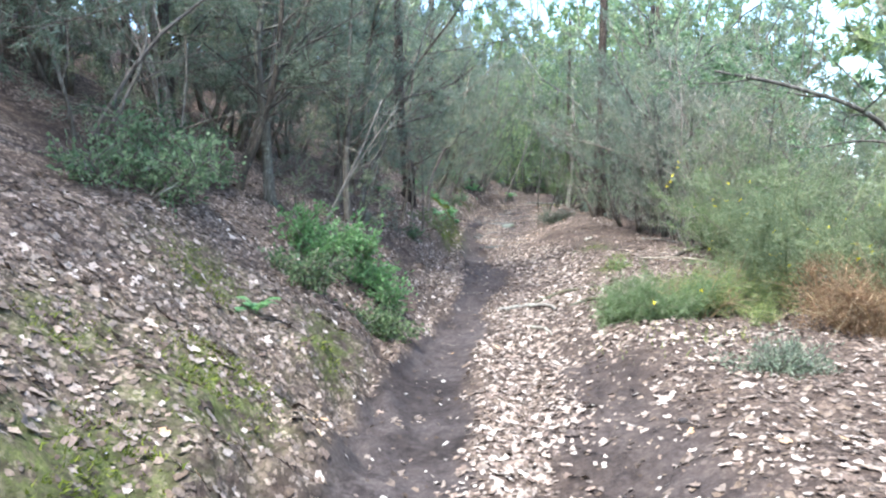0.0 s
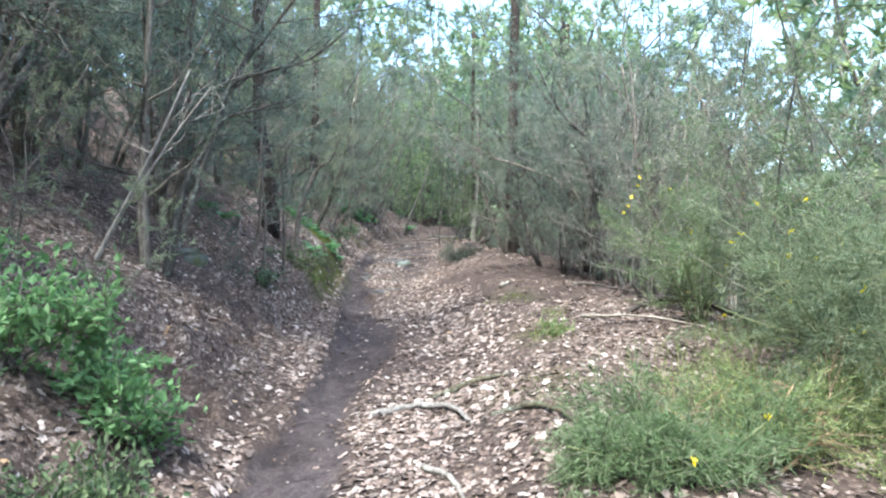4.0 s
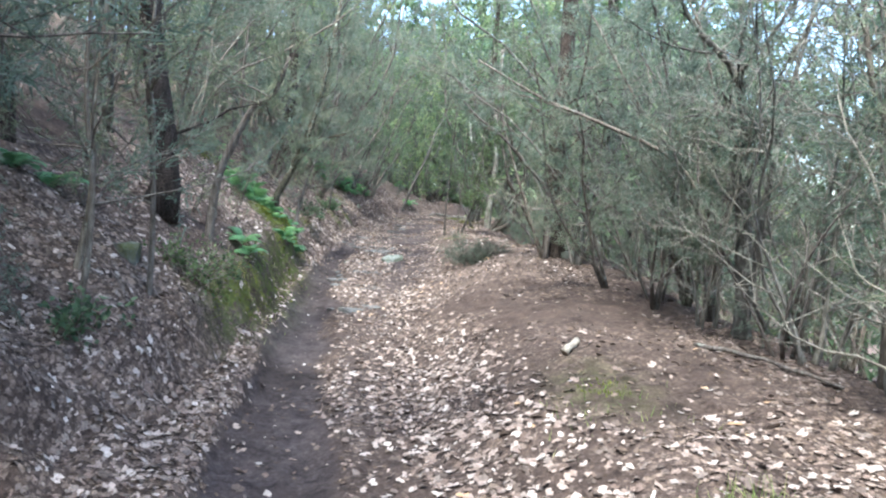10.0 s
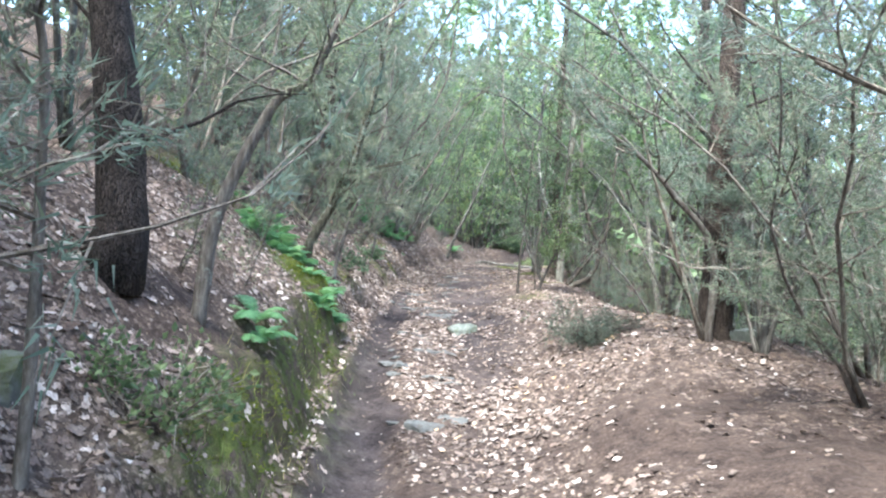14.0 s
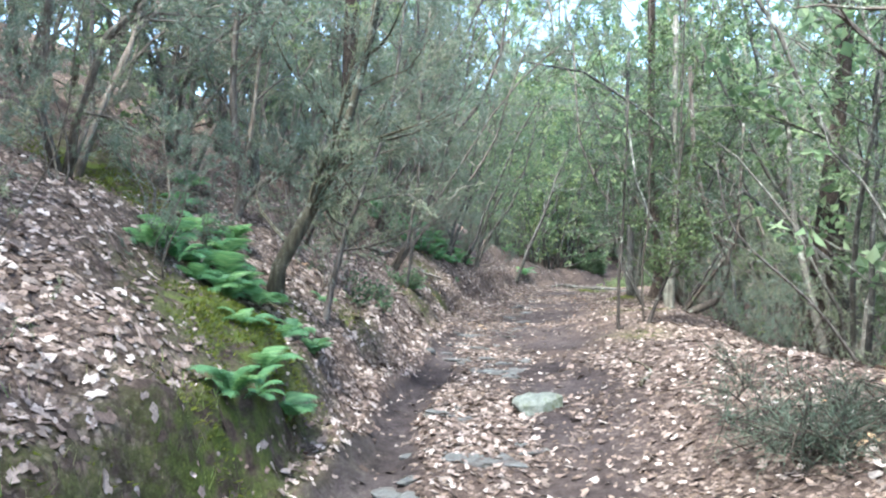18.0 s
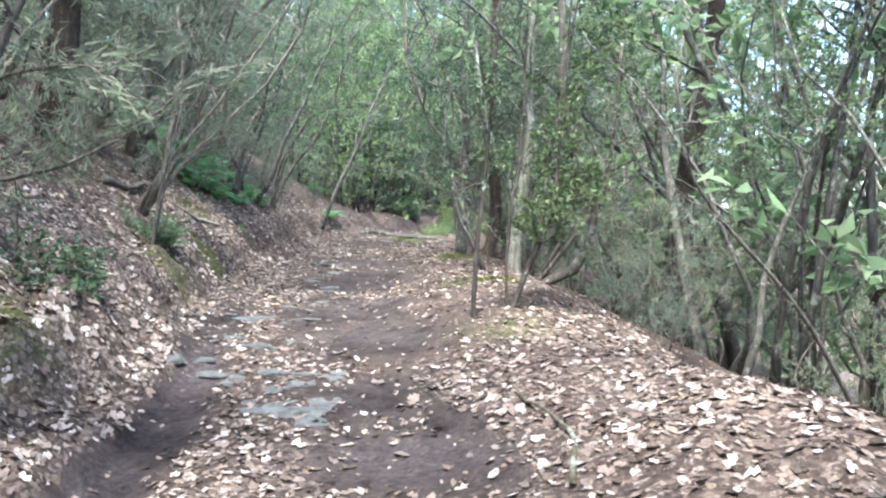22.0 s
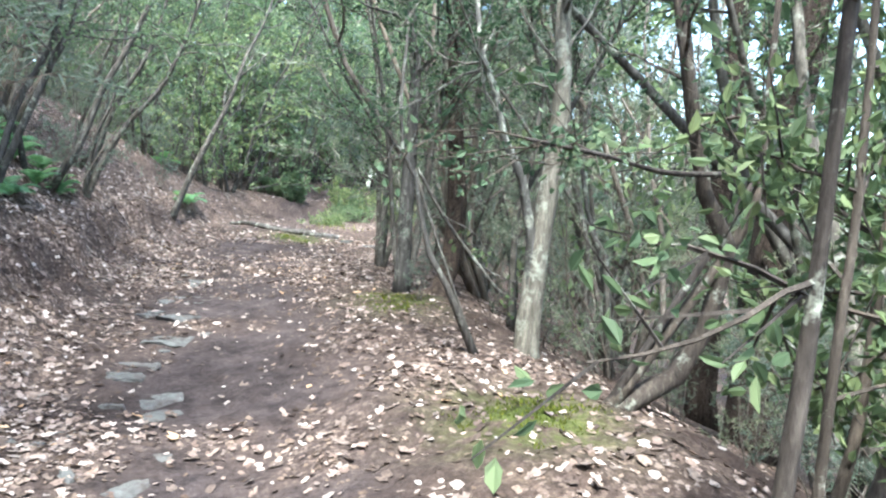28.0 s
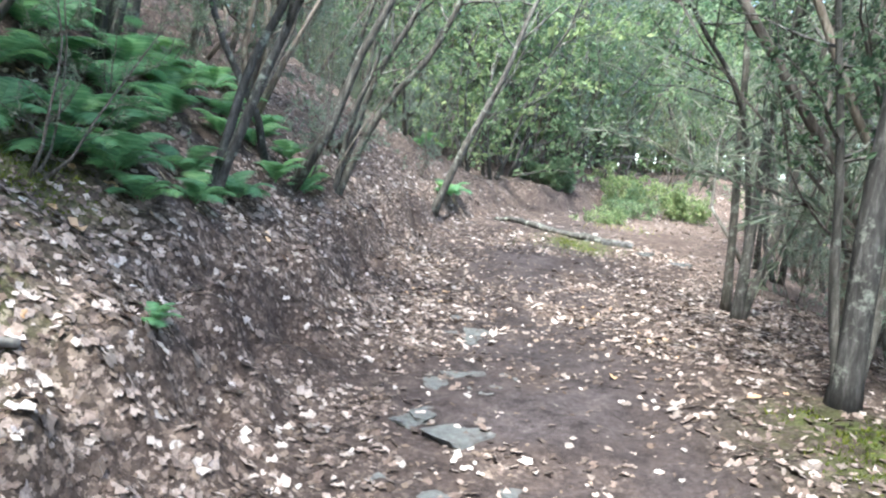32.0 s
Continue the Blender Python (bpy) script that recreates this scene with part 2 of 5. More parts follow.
MAT_HEATH = leaf_material("heath_leaves", [(0.088, 0.115, 0.084), (0.14, 0.178, 0.13), (0.195, 0.235, 0.178), (0.25, 0.268, 0.22)], 0.7, 0.5, 0.2)
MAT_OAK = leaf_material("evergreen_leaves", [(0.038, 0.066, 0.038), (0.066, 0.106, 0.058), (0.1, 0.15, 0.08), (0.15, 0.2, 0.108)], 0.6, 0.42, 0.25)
# lit counterpart of the evergreen leaves: sunlight is put into the paler colour
MAT_SUNLIT = leaf_material("sunlit_leaves", [(0.10, 0.155, 0.078), (0.15, 0.22, 0.112), (0.21, 0.29, 0.155), (0.27, 0.33, 0.19)], 0.55, 0.58, 0.3)
MAT_LUSH = leaf_material("lush_leaves", [(0.085, 0.16, 0.06), (0.125, 0.23, 0.085), (0.175, 0.3, 0.115), (0.235, 0.36, 0.15)], 0.5, 0.5, 0.35)
MAT_FERN = leaf_material("fern_leaves", [(0.085, 0.19, 0.085), (0.125, 0.26, 0.115), (0.18, 0.33, 0.15)], 0.5, 0.5, 0.4)
MAT_BROOM = leaf_material("broom_leaves", [(0.10, 0.155, 0.06), (0.15, 0.21, 0.085), (0.2, 0.26, 0.115), (0.27, 0.25, 0.16)], 0.6, 0.45, 0.3)
MAT_GREEN_TWIG = leaf_material("green_twigs", [(0.085, 0.11, 0.055), (0.13, 0.155, 0.08), (0.19, 0.2, 0.12)], 0.7, 0.2, 0.2)
MAT_DARK_HEATH = leaf_material("dark_heath_needles", [(0.06, 0.08, 0.06), (0.095, 0.122, 0.09), (0.135, 0.165, 0.125)], 0.75, 0.4, 0.2)
MAT_DRY = leaf_material("dry_twigs", [(0.16, 0.10, 0.06), (0.25, 0.17, 0.10), (0.34, 0.26, 0.17)], 0.8, 0.15, 0.2)
MAT_SOFT = leaf_material("soft_broom_leaves", [(0.11, 0.15, 0.075), (0.165, 0.21, 0.115), (0.22, 0.265, 0.155), (0.28, 0.31, 0.205)], 0.6, 0.5, 0.3)
MAT_RUST = leaf_material("dead_brown_needles", [(0.1, 0.062, 0.04), (0.16, 0.1, 0.066), (0.22, 0.15, 0.105)], 0.85, 0.2, 0.15)
MAT_FLOWER = leaf_material("yellow_petals", [(0.62, 0.5, 0.02), (0.8, 0.68, 0.04)], 0.5, 0.3, 0.3)
MAT_GRASS = leaf_material("grass_blades", [(0.09, 0.14, 0.035), (0.14, 0.2, 0.05), (0.24, 0.26, 0.09), (0.38, 0.33, 0.18)], 0.6, 0.4, 0.3)
MAT_LITTER = leaf_material("fallen_leaves", [(0.12, 0.085, 0.071), (0.17, 0.124, 0.104), (0.215, 0.16, 0.136), (0.255, 0.195, 0.167), (0.295, 0.23, 0.2), (0.345, 0.275, 0.24), (0.42, 0.345, 0.307), (0.52, 0.445, 0.405)], 0.85, 0.15, 0.15, 0.5)
MAT_BROWN = leaf_material("brown_oak_leaves", [(0.07, 0.048, 0.039), (0.105, 0.074, 0.06), (0.14, 0.1, 0.082), (0.175, 0.128, 0.106), (0.22, 0.164, 0.138), (0.29, 0.225, 0.192)], 0.85, 0.15, 0.15, 0.5)
MAT_MOULD = leaf_material("rotting_leaves", [(0.05, 0.035, 0.027), (0.085, 0.06, 0.047), (0.125, 0.09, 0.07), (0.17, 0.126, 0.1), (0.24, 0.182, 0.147)], 0.9, 0.1, 0.15, 0.5)
MAT_MOSS = leaf_material("moss_shoots", [(0.045, 0.066, 0.014), (0.085, 0.11, 0.022), (0.14, 0.165, 0.035)], 0.85, 0.35, 0.1)
MAT_GOLD = leaf_material("fresh_fallen_leaves", [(0.36, 0.22, 0.12), (0.45, 0.29, 0.17), (0.55, 0.4, 0.26)], 0.6, 0.2, 0.3)
MAT_STONE = stone_material("schist", (0.04, 0.039, 0.037), (0.165, 0.17, 0.163), 0.0, 0.5)
MAT_LICHEN_STONE = stone_material("lichen_stone", (0.08, 0.087, 0.078), (0.22, 0.24, 0.205), 0.45)
MAT_MOSSY_STONE = stone_material("mossy_schist", (0.05, 0.05, 0.046), (0.17, 0.175, 0.15), 0.7)


# helpers of the place ----------------------------------------------------------
rng = np.random.default_rng(7)


def lattice(ix, iy, seed):
    h = (ix.astype(np.int64) * 374761393 + iy.astype(np.int64) * 668265263 + seed * 982451653) & 0x7FFFFFFF
    h = ((h ^ (h >> 13)) * 1274126177) & 0x7FFFFFFF
    return ((h ^ (h >> 16)) & 0xFFFF) / 65535.0


def value_noise(x, y, seed):
    ix, iy = np.floor(x), np.floor(y)
    fx, fy = x - ix, y - iy
    fx, fy = fx * fx * (3 - 2 * fx), fy * fy * (3 - 2 * fy)
    a, b = lattice(ix, iy, seed), lattice(ix + 1, iy, seed)
    c, d = lattice(ix, iy + 1, seed), lattice(ix + 1, iy + 1, seed)
    return (a * (1 - fx) + b * fx) * (1 - fy) + (c * (1 - fx) + d * fx) * fy - 0.5


def fbm(x, y, scale, octaves=4, seed=0):
    total, amp = 0, 1.0
    for o in range(octaves):
        total = total + amp * value_noise(x * scale + 17.3 * o, y * scale - 9.1 * o, seed + o)
        scale, amp = scale * 2.03, amp * 0.5
    return total


def smooth(a, b, v):
    k = np.clip((v - a) / (b - a), 0, 1)
    return k * k * (3 - 2 * k)


def along(pairs, y):
    return np.interp(y, [p[0] for p in pairs], [p[1] for p in pairs])


# the lie of the land, by the distance y along the trail
TROUGH_X = [(-6, 0.35), (6, 0.45), (9, 0.6), (12, 1.0), (15, 0.9), (19, 0.8), (22, 1.0), (24, 1.2), (27, 1.25), (30, 1.5), (33, 2.0), (37, 2.9), (42, 4.3), (46, 6.4), (49, 10), (52, 18), (55, 32)]
TROUGH_Z = [(-6, -0.45), (0, -0.2), (6, 0.02), (8, 0.06), (10, 0.2), (12, 0.33), (15, 0.47), (17.5, 0.56), (19, 0.6), (21.5, 0.95), (23.7, 1.18), (27, 1.44), (30.5, 1.62), (33, 1.86), (36.5, 2.06), (42, 2.33), (60, 3.1)]
TOE_X = [(-6, -0.5), (6, -0.5), (9, -0.6), (13.5, -0.75), (15, -0.35), (18, -0.22), (22, -0.15), (24, -0.1), (27, 0.15), (30, 0.42), (33, 0.75), (37, 1.4), (40.4, 2.0), (42, 2.6), (46, 4.3), (49, 7.4), (52, 14), (55, 27)]
LEDGE = [(0, 0.22), (12, 0.25), (16.5, 0.3), (18.5, 0.6), (19.5, 0.68), (22, 0.52), (24, 0.35), (28, 0.28), (33, 0.35), (40, 0.3)]
BERM = [(0, 0.42), (6, 0.4), (12, 0.42), (15, 0.52), (19, 0.65), (21, 0.75), (24, 0.5), (26, 0.3), (29, 0.4), (33, 0.28), (37, 0.02), (42, -0.06)]
BERM_AT = [(0, 1.6), (12, 1.9), (19, 2.4), (21, 3.0), (24, 2.4), (26, 2.0), (29, 2.2), (42, 2.2)]
EDGE_X = [(0, 4.6), (14, 4.6), (19, 4.6), (21, 4.5), (23, 3.7), (25, 3.3), (29, 3.9), (33, 4.3), (37, 6.0), (42, 8.0), (46, 11), (49, 16), (52, 26), (55, 44)]
RUT_L = [(-6, -0.5), (4.4, -0.54), (5.5, -0.53), (8, -0.3), (9, -0.17), (11.2, 0.08), (12.4, 0.13), (13.5, 0.12), (15, 0.07), (17, 0.0), (18.5, -0.05), (21, -0.07), (22.3, 0.03), (24, 0.1), (25, 0.2), (26, 0.28), (27, 0.31), (28, 0.4), (30, 0.6)]
RUT_R = [(-6, 0.25), (4.5, 0.26), (6, 0.28), (8, 0.36), (9, 0.5), (11.2, 0.58), (12.4, 0.93), (13.5, 0.93), (15, 0.8), (17.5, 0.6), (20, 0.48), (21, 0.42), (22.5, 0.46), (24, 0.54), (25, 0.65), (27, 0.67), (28.3, 0.75), (30, 0.95)]
RUT_DEEP = [(-6, 0.06), (8, 0.08), (14, 0.1), (23, 0.09), (25, 0.06), (28, 0.02), (29, 0.0)]


def shape_of_land(x, y):
    c, zc, toe = along(TROUGH_X, y), along(TROUGH_Z, y), along(TOE_X, y)
    wob = fbm(y * 1.0, x * 0 + 3.3, 0.8, 3, 31)
    toe = toe + 0.16 * wob
    u = x - c
    right = along(BERM, y) * smooth(0.25, along(BERM_AT, y), u)
    past = np.maximum(x - along(EDGE_X, y), 0)
    right = right - 0.5 * (np.sqrt(past * past + 0.36) - 0.6) * np.exp(-past / 60)
    v = np.maximum(toe - x, 0)
    ledge = along(LEDGE, y)
    bank = 0.12 * smooth(0.5, 0, x - toe) + ledge * smooth(0, 0.32, v)
    w = np.maximum(v - 0.25, 0)
    bank = bank + 0.74 * w * (1 - 0.85 * smooth(43, 48, y)) - 0.18 * np.maximum(w - 1.6, 0) * (1 - 0.9 * smooth(43, 48, y)) - 0.2 * np.maximum(w - 9, 0) - 0.25 * np.maximum(w - 40, 0)
    rut = smooth(-0.03, 0.1, x - along(RUT_L, y) - 0.06 * wob) * smooth(0.16, -0.16, x - along(RUT_R, y) - 0.08 * wob) * along(RUT_DEEP, y)
    return zc + right + bank - rut


def ground_z(x, y):
    x, y = np.asarray(x, float), np.asarray(y, float)
    toe = along(TOE_X, y)
    off = smooth(0.2, 1.2, np.abs(x - along(TROUGH_X, y)))
    rough = (0.05 + 0.09 * smooth(0.0, 0.8, toe - x) + 0.05 * off) * fbm(x, y, 1.3, 5, 3)
    return shape_of_land(x, y) + rough + 0.35 * fbm(x, y, 0.12, 2, 9) * smooth(3, 9, np.abs(x - 1.5))


def surface_z(x, y):
    """The ground with its small humps and clods."""
    x, y = np.asarray(x, float), np.asarray(y, float)
    near = smooth(6, 2.5, np.abs(x - 1.2))
    face = smooth(0.25, 0, np.abs(along(TOE_X, y) - 0.2 - x) - 0.2)
    return ground_z(x, y) + near * face * 0.26 * fbm(x, y, 3.2, 3, 53) + near * (0.03 * fbm(x, y, 6, 3, 51) + 0.02 * fbm(x, y, 13, 2, 52))


def part(name, data, material, parent, label=""):
    """A mesh object under parent, from (vertices, faces), a mesh or a bmesh."""
    if isinstance(data, bpy.types.Mesh):
        me = data
    elif isinstance(data, tuple):
        me = bpy.data.meshes.new(name)
        me.from_pydata([tuple(v) for v in np.asarray(data[0]).tolist()], [], [tuple(f) for f in data[1]])
    else:
        me = bpy.data.meshes.new(name)
        data.to_mesh(me)
        data.free()
    if material and not me.materials:
        me.materials.append(material)
    ob = new(name, me)
    ob.parent = parent
    if label:
        ob["label"] = label
    return ob


def thing(name, label, category, group="", kind="", at=(0, 0, 0)):
    ob = new(name)
    ob.location = at
    ob.empty_display_size = 0.2
    return tagged(ob, label, category, group, kind)


class Shape:
    """Collects vertices and faces."""

    def __init__(self):
        self.v, self.f, self.n = [], [], 0

    def add(self, verts, faces):
        verts = np.asarray(verts, float).reshape(-1, 3)
        self.v.append(verts)
        n = self.n
        self.f.extend([tuple(i + n for i in f) for f in faces])
        self.n += len(verts)

    def many(self, verts, faces):
        """verts: (count, k, 3); faces: tuples within one piece."""
        count, k, _ = verts.shape
        base = self.n + np.arange(count)[:, None] * k
        for f in faces:
            self.f.extend(map(tuple, (base + np.array(f)[None, :]).tolist()))
        self.v.append(verts.reshape(-1, 3))
        self.n += count * k

    def take(self, other):
        verts, faces = other.data()
        if other.n:
            self.add(verts, faces)

    def data(self):
        return (np.concatenate(self.v) if self.v else np.zeros((0, 3)), self.f)


def tube(shape, pts, radii, sides=7, wobble=0.0, r=None):
    """A round, slightly uneven limb along pts."""
    pts = np.asarray(pts, float)
    n = len(pts)
    tang = np.gradient(pts, axis=0)
    tang /= np.linalg.norm(tang, axis=1)[:, None] + 1e-9
    ref = np.array([1.0, 0, 0]) if abs(tang[0][0]) < 0.8 else np.array([0, 1.0, 0])
    ang = np.arange(sides) * 2 * math.pi / sides
    verts = []
    for i in range(n):
        a = ref - tang[i] * ref.dot(tang[i])
        a /= np.linalg.norm(a) + 1e-9
        b = np.cross(tang[i], a)
        ref = a
        rad = np.full(sides, radii[i])
        if wobble and r is not None:
            rad = rad * (1 + wobble * r.normal(size=sides))
        verts.append(pts[i] + np.outer(np.cos(ang) * rad, a) + np.outer(np.sin(ang) * rad, b))
    faces = [(i * sides + j, i * sides + (j + 1) % sides, (i + 1) * sides + (j + 1) % sides, (i + 1) * sides + j) for i in range(n - 1) for j in range(sides)]
    faces.append(tuple((n - 1) * sides + j for j in range(sides)))
    faces.append(tuple(range(sides))[::-1])
    shape.add(np.concatenate(verts), faces)


def smooth_line(pts, steps):
    """Catmull-Rom through pts."""
    p = np.asarray(pts, float)
    p = np.vstack([2 * p[0] - p[1], p, 2 * p[-1] - p[-2]])
    out = []
    for i in range(1, len(p) - 2):
        for t in np.linspace(0, 1, steps, endpoint=False):
            out.append(0.5 * (2 * p[i] + (p[i + 1] - p[i - 1]) * t + (2 * p[i - 1] - 5 * p[i] + 4 * p[i + 1] - p[i + 2]) * t ** 2 + (3 * p[i] - p[i - 1] - 3 * p[i + 1] + p[i + 2]) * t ** 3))
    out.append(p[-2])
    return np.array(out)


def unit(v):
    return v / (np.linalg.norm(v) + 1e-9)


def wander(r, start, way, length, steps, bend=0.25, lift=0.0):
    """A crooked line from start."""
    pts, d = [np.asarray(start, float)], unit(np.asarray(way, float))
    for _ in range(steps):
        d = unit(d + bend * r.normal(size=3) + np.array([0, 0, lift]))
        pts.append(pts[-1] + d * length / steps)
    return np.array(pts)


def blades(shape, r, centres, ways, length, width, spread, fold=False):
    """Small leaves that point along their way: folded lozenges, or (fold off) single needles, broad at the foot."""
    n = len(centres)
    d = ways + spread * r.normal(size=(n, 3))
    d /= np.linalg.norm(d, axis=1)[:, None] + 1e-9
    side = np.cross(d, r.normal(size=(n, 3)))
    side /= np.linalg.norm(side, axis=1)[:, None] + 1e-9
    ln = length * r.uniform(0.6, 1.35, n)[:, None]
    wd = width * r.uniform(0.7, 1.3, n)[:, None]
    if not fold:
        shape.many(np.stack([centres - side * wd / 2, centres + side * wd / 2, centres + d * ln], axis=1), [(0, 1, 2)])
        return
    up = np.cross(d, side)
    if fold == 2:
        a, b = centres + d * ln * 0.3, centres + d * ln * 0.68
        v = np.stack([centres, a + side * wd * 0.46 + up * wd * 0.14, b + side * wd * 0.4 + up * wd * 0.16, centres + d * ln - up * wd * 0.15, b - side * wd * 0.4 + up * wd * 0.16, a - side * wd * 0.46 + up * wd * 0.14], axis=1)
        shape.many(v, [(0, 1, 2, 3), (0, 3, 4, 5)])
        return
    mid = centres + d * ln * 0.45
    v = np.stack([centres, mid + side * wd / 2 + up * wd * 0.18, centres + d * ln, mid - side * wd / 2 + up * wd * 0.18], axis=1)
    shape.many(v, [(0, 1, 2), (0, 2, 3)])


# the ground ---------------------------------------------------------------------
TRACK_X = [(-6, 1.35), (8, 1.25), (11, 0.95), (15, 1.1), (20, 1.3), (23, 1.75), (27, 1.75), (30, 2.0), (33, 2.5), (37, 3.1), (42, 4.2), (50, 7)]
TRACK_W = [(-6, 0.45), (6, 0.42), (9, 0.4), (12, 0.5), (20, 0.35), (24, 0.5), (28, 0.85), (33, 1.05), (42, 1.1)]
TRACK_BARE = [(-6, 0.75), (6, 0.7), (8, 0.3), (11, 0.2), (14, 0.3), (20, 0.4), (23, 0.95), (32, 1.0), (38, 0.85), (42, 0.6), (50, 0.4)]
MOSS = [(-1.15, 3.85, 0.36, 0.75, 0.8), (-1.15, 2.6, 0.35, 0.6, 0.75), (-0.95, 6.0, 0.25, 0.35, 0.8), (-1.7, 3.4, 0.3, 0.5, 0.5), (-0.88, 5.35, 0.2, 0.3, 1.0), (-1.8, 5.4, 0.4, 0.5, 0.7), (2.0, 9.6, 0.5, 0.5, 0.35), (2.6, 11.7, 0.3, 0.5, 0.5), (2.75, 14.4, 0.3, 0.5, 0.42),
        (-0.42, 17.5, 0.3, 0.9, 0.85), (-0.36, 19.4, 0.3, 1.2, 0.9), (-0.36, 21.1, 0.27, 1.0, 1.0), (-0.78, 22.3, 0.5, 0.7, 1.6), (-0.9, 24.0, 0.3, 0.4, 0.7), (-2.8, 23.9, 0.7, 0.8, 1.1), (-0.5, 25.2, 0.25, 0.4, 0.8), (3.6, 29.2, 0.45, 0.5, 0.95), (0.15, 29.9, 0.25, 0.45, 0.9),
        (3.95, 32.5, 0.4, 0.6, 0.9), (-0.13, 28.5, 0.3, 0.4, 0.9), (-0.26, 31.8, 0.35, 0.5, 0.7), (4.6, 40.7, 0.5, 0.9, 0.8), (2.95, 26.5, 0.35, 0.3, 0.5), (-0.5, 33.0, 0.4, 0.6, 0.7)]


def soil_at(x, y):
    left, right = x - along(RUT_L, y) - 0.12 * fbm(x, y, 1.6, 4, 21), x - along(RUT_R, y) - 0.22 * fbm(x, y, 1.3, 4, 24)
    rut = smooth(-0.06, 0.04, left) * smooth(0.1, -0.1, right) * along([(-6, 0.97), (26, 0.97), (28.5, 0.6), (30, 0)], y)
    track = np.exp(-(np.abs(x - along(TRACK_X, y) + 0.25 * fbm(x, y, 0.9, 3, 22)) / along(TRACK_W, y)) ** 3) * along(TRACK_BARE, y)
    return np.clip(np.maximum(rut, track * np.clip(0.85 + 1.2 * fbm(x, y, 1.6, 4, 23), 0, 1)), 0, 1)


def moss_at(x, y):
    m = np.zeros_like(x)
    for cx, cy, rx, ry, k in MOSS:
        m = np.maximum(m, k * np.exp(-(((x - cx) / rx) ** 2 + ((y - cy) / ry) ** 2)))
    return m


def berm_at(x, y):
    """The outer berm, matted with dark fallen needles."""
    return smooth(0.7, 1.5, x - along(TROUGH_X, y) + 0.5 * fbm(x, y, 0.9, 3, 43)) * along([(12.8, 0), (14.5, 1), (22.5, 1), (24.5, 0.6), (28, 0.5), (30, 0)], y)


def litter_at(x, y):
    patch = 0.75 + 1.4 * fbm(x, y, 0.6, 4, 41) + 0.3 * smooth(0, 0.5, along(TOE_X, y) - x) - 0.35 * berm_at(x, y)
    return np.clip(patch * (1 - 0.96 * soil_at(x, y)) * (1 - 0.85 * moss_at(x, y)), 0.015, 1.2)


def spaced(lo, a, b, hi, fine, grow):
    mid = np.arange(a, b + fine / 2, fine)
    out, s = [], fine
    p = mid[-1]
    while p < hi:
        s *= grow
        p += s
        out.append(p)
    down, s, p = [], fine, mid[0]
    while p > lo:
        s *= grow
        p -= s
        down.append(p)
    return np.concatenate([down[::-1], mid, out])


def build_ground():
    xs, ys = spaced(-220, -2.2, 4.6, 260, 0.05, 1.12), spaced(-120, -0.5, 42, 420, 0.075, 1.14)
    X, Y = np.meshgrid(xs, ys)
    Z = surface_z(X, Y)
    nx, ny = len(xs), len(ys)
    idx = np.arange(nx * ny).reshape(ny, nx)
    quads = np.stack([idx[:-1, :-1], idx[:-1, 1:], idx[1:, 1:], idx[1:, :-1]], axis=-1).reshape(-1, 4)
    me = bpy.data.meshes.new("ground")
    me.from_pydata(np.stack([X.ravel(), Y.ravel(), Z.ravel()], 1).tolist(), [], quads.tolist())
    for name, vals in (("litter", litter_at(X, Y)), ("soil", soil_at(X, Y)), ("moss", moss_at(X, Y))):
        me.attributes.new(name, "FLOAT", "POINT").data.foreach_set("value", vals.ravel().astype(np.float32))
    me.shade_smooth()
    me.materials.append(MAT_GROUND)
    tagged(new("ground", me), "wooded hillside of dark leaf mould with a trodden earth trail", "ground", kind="structure")


build_ground()


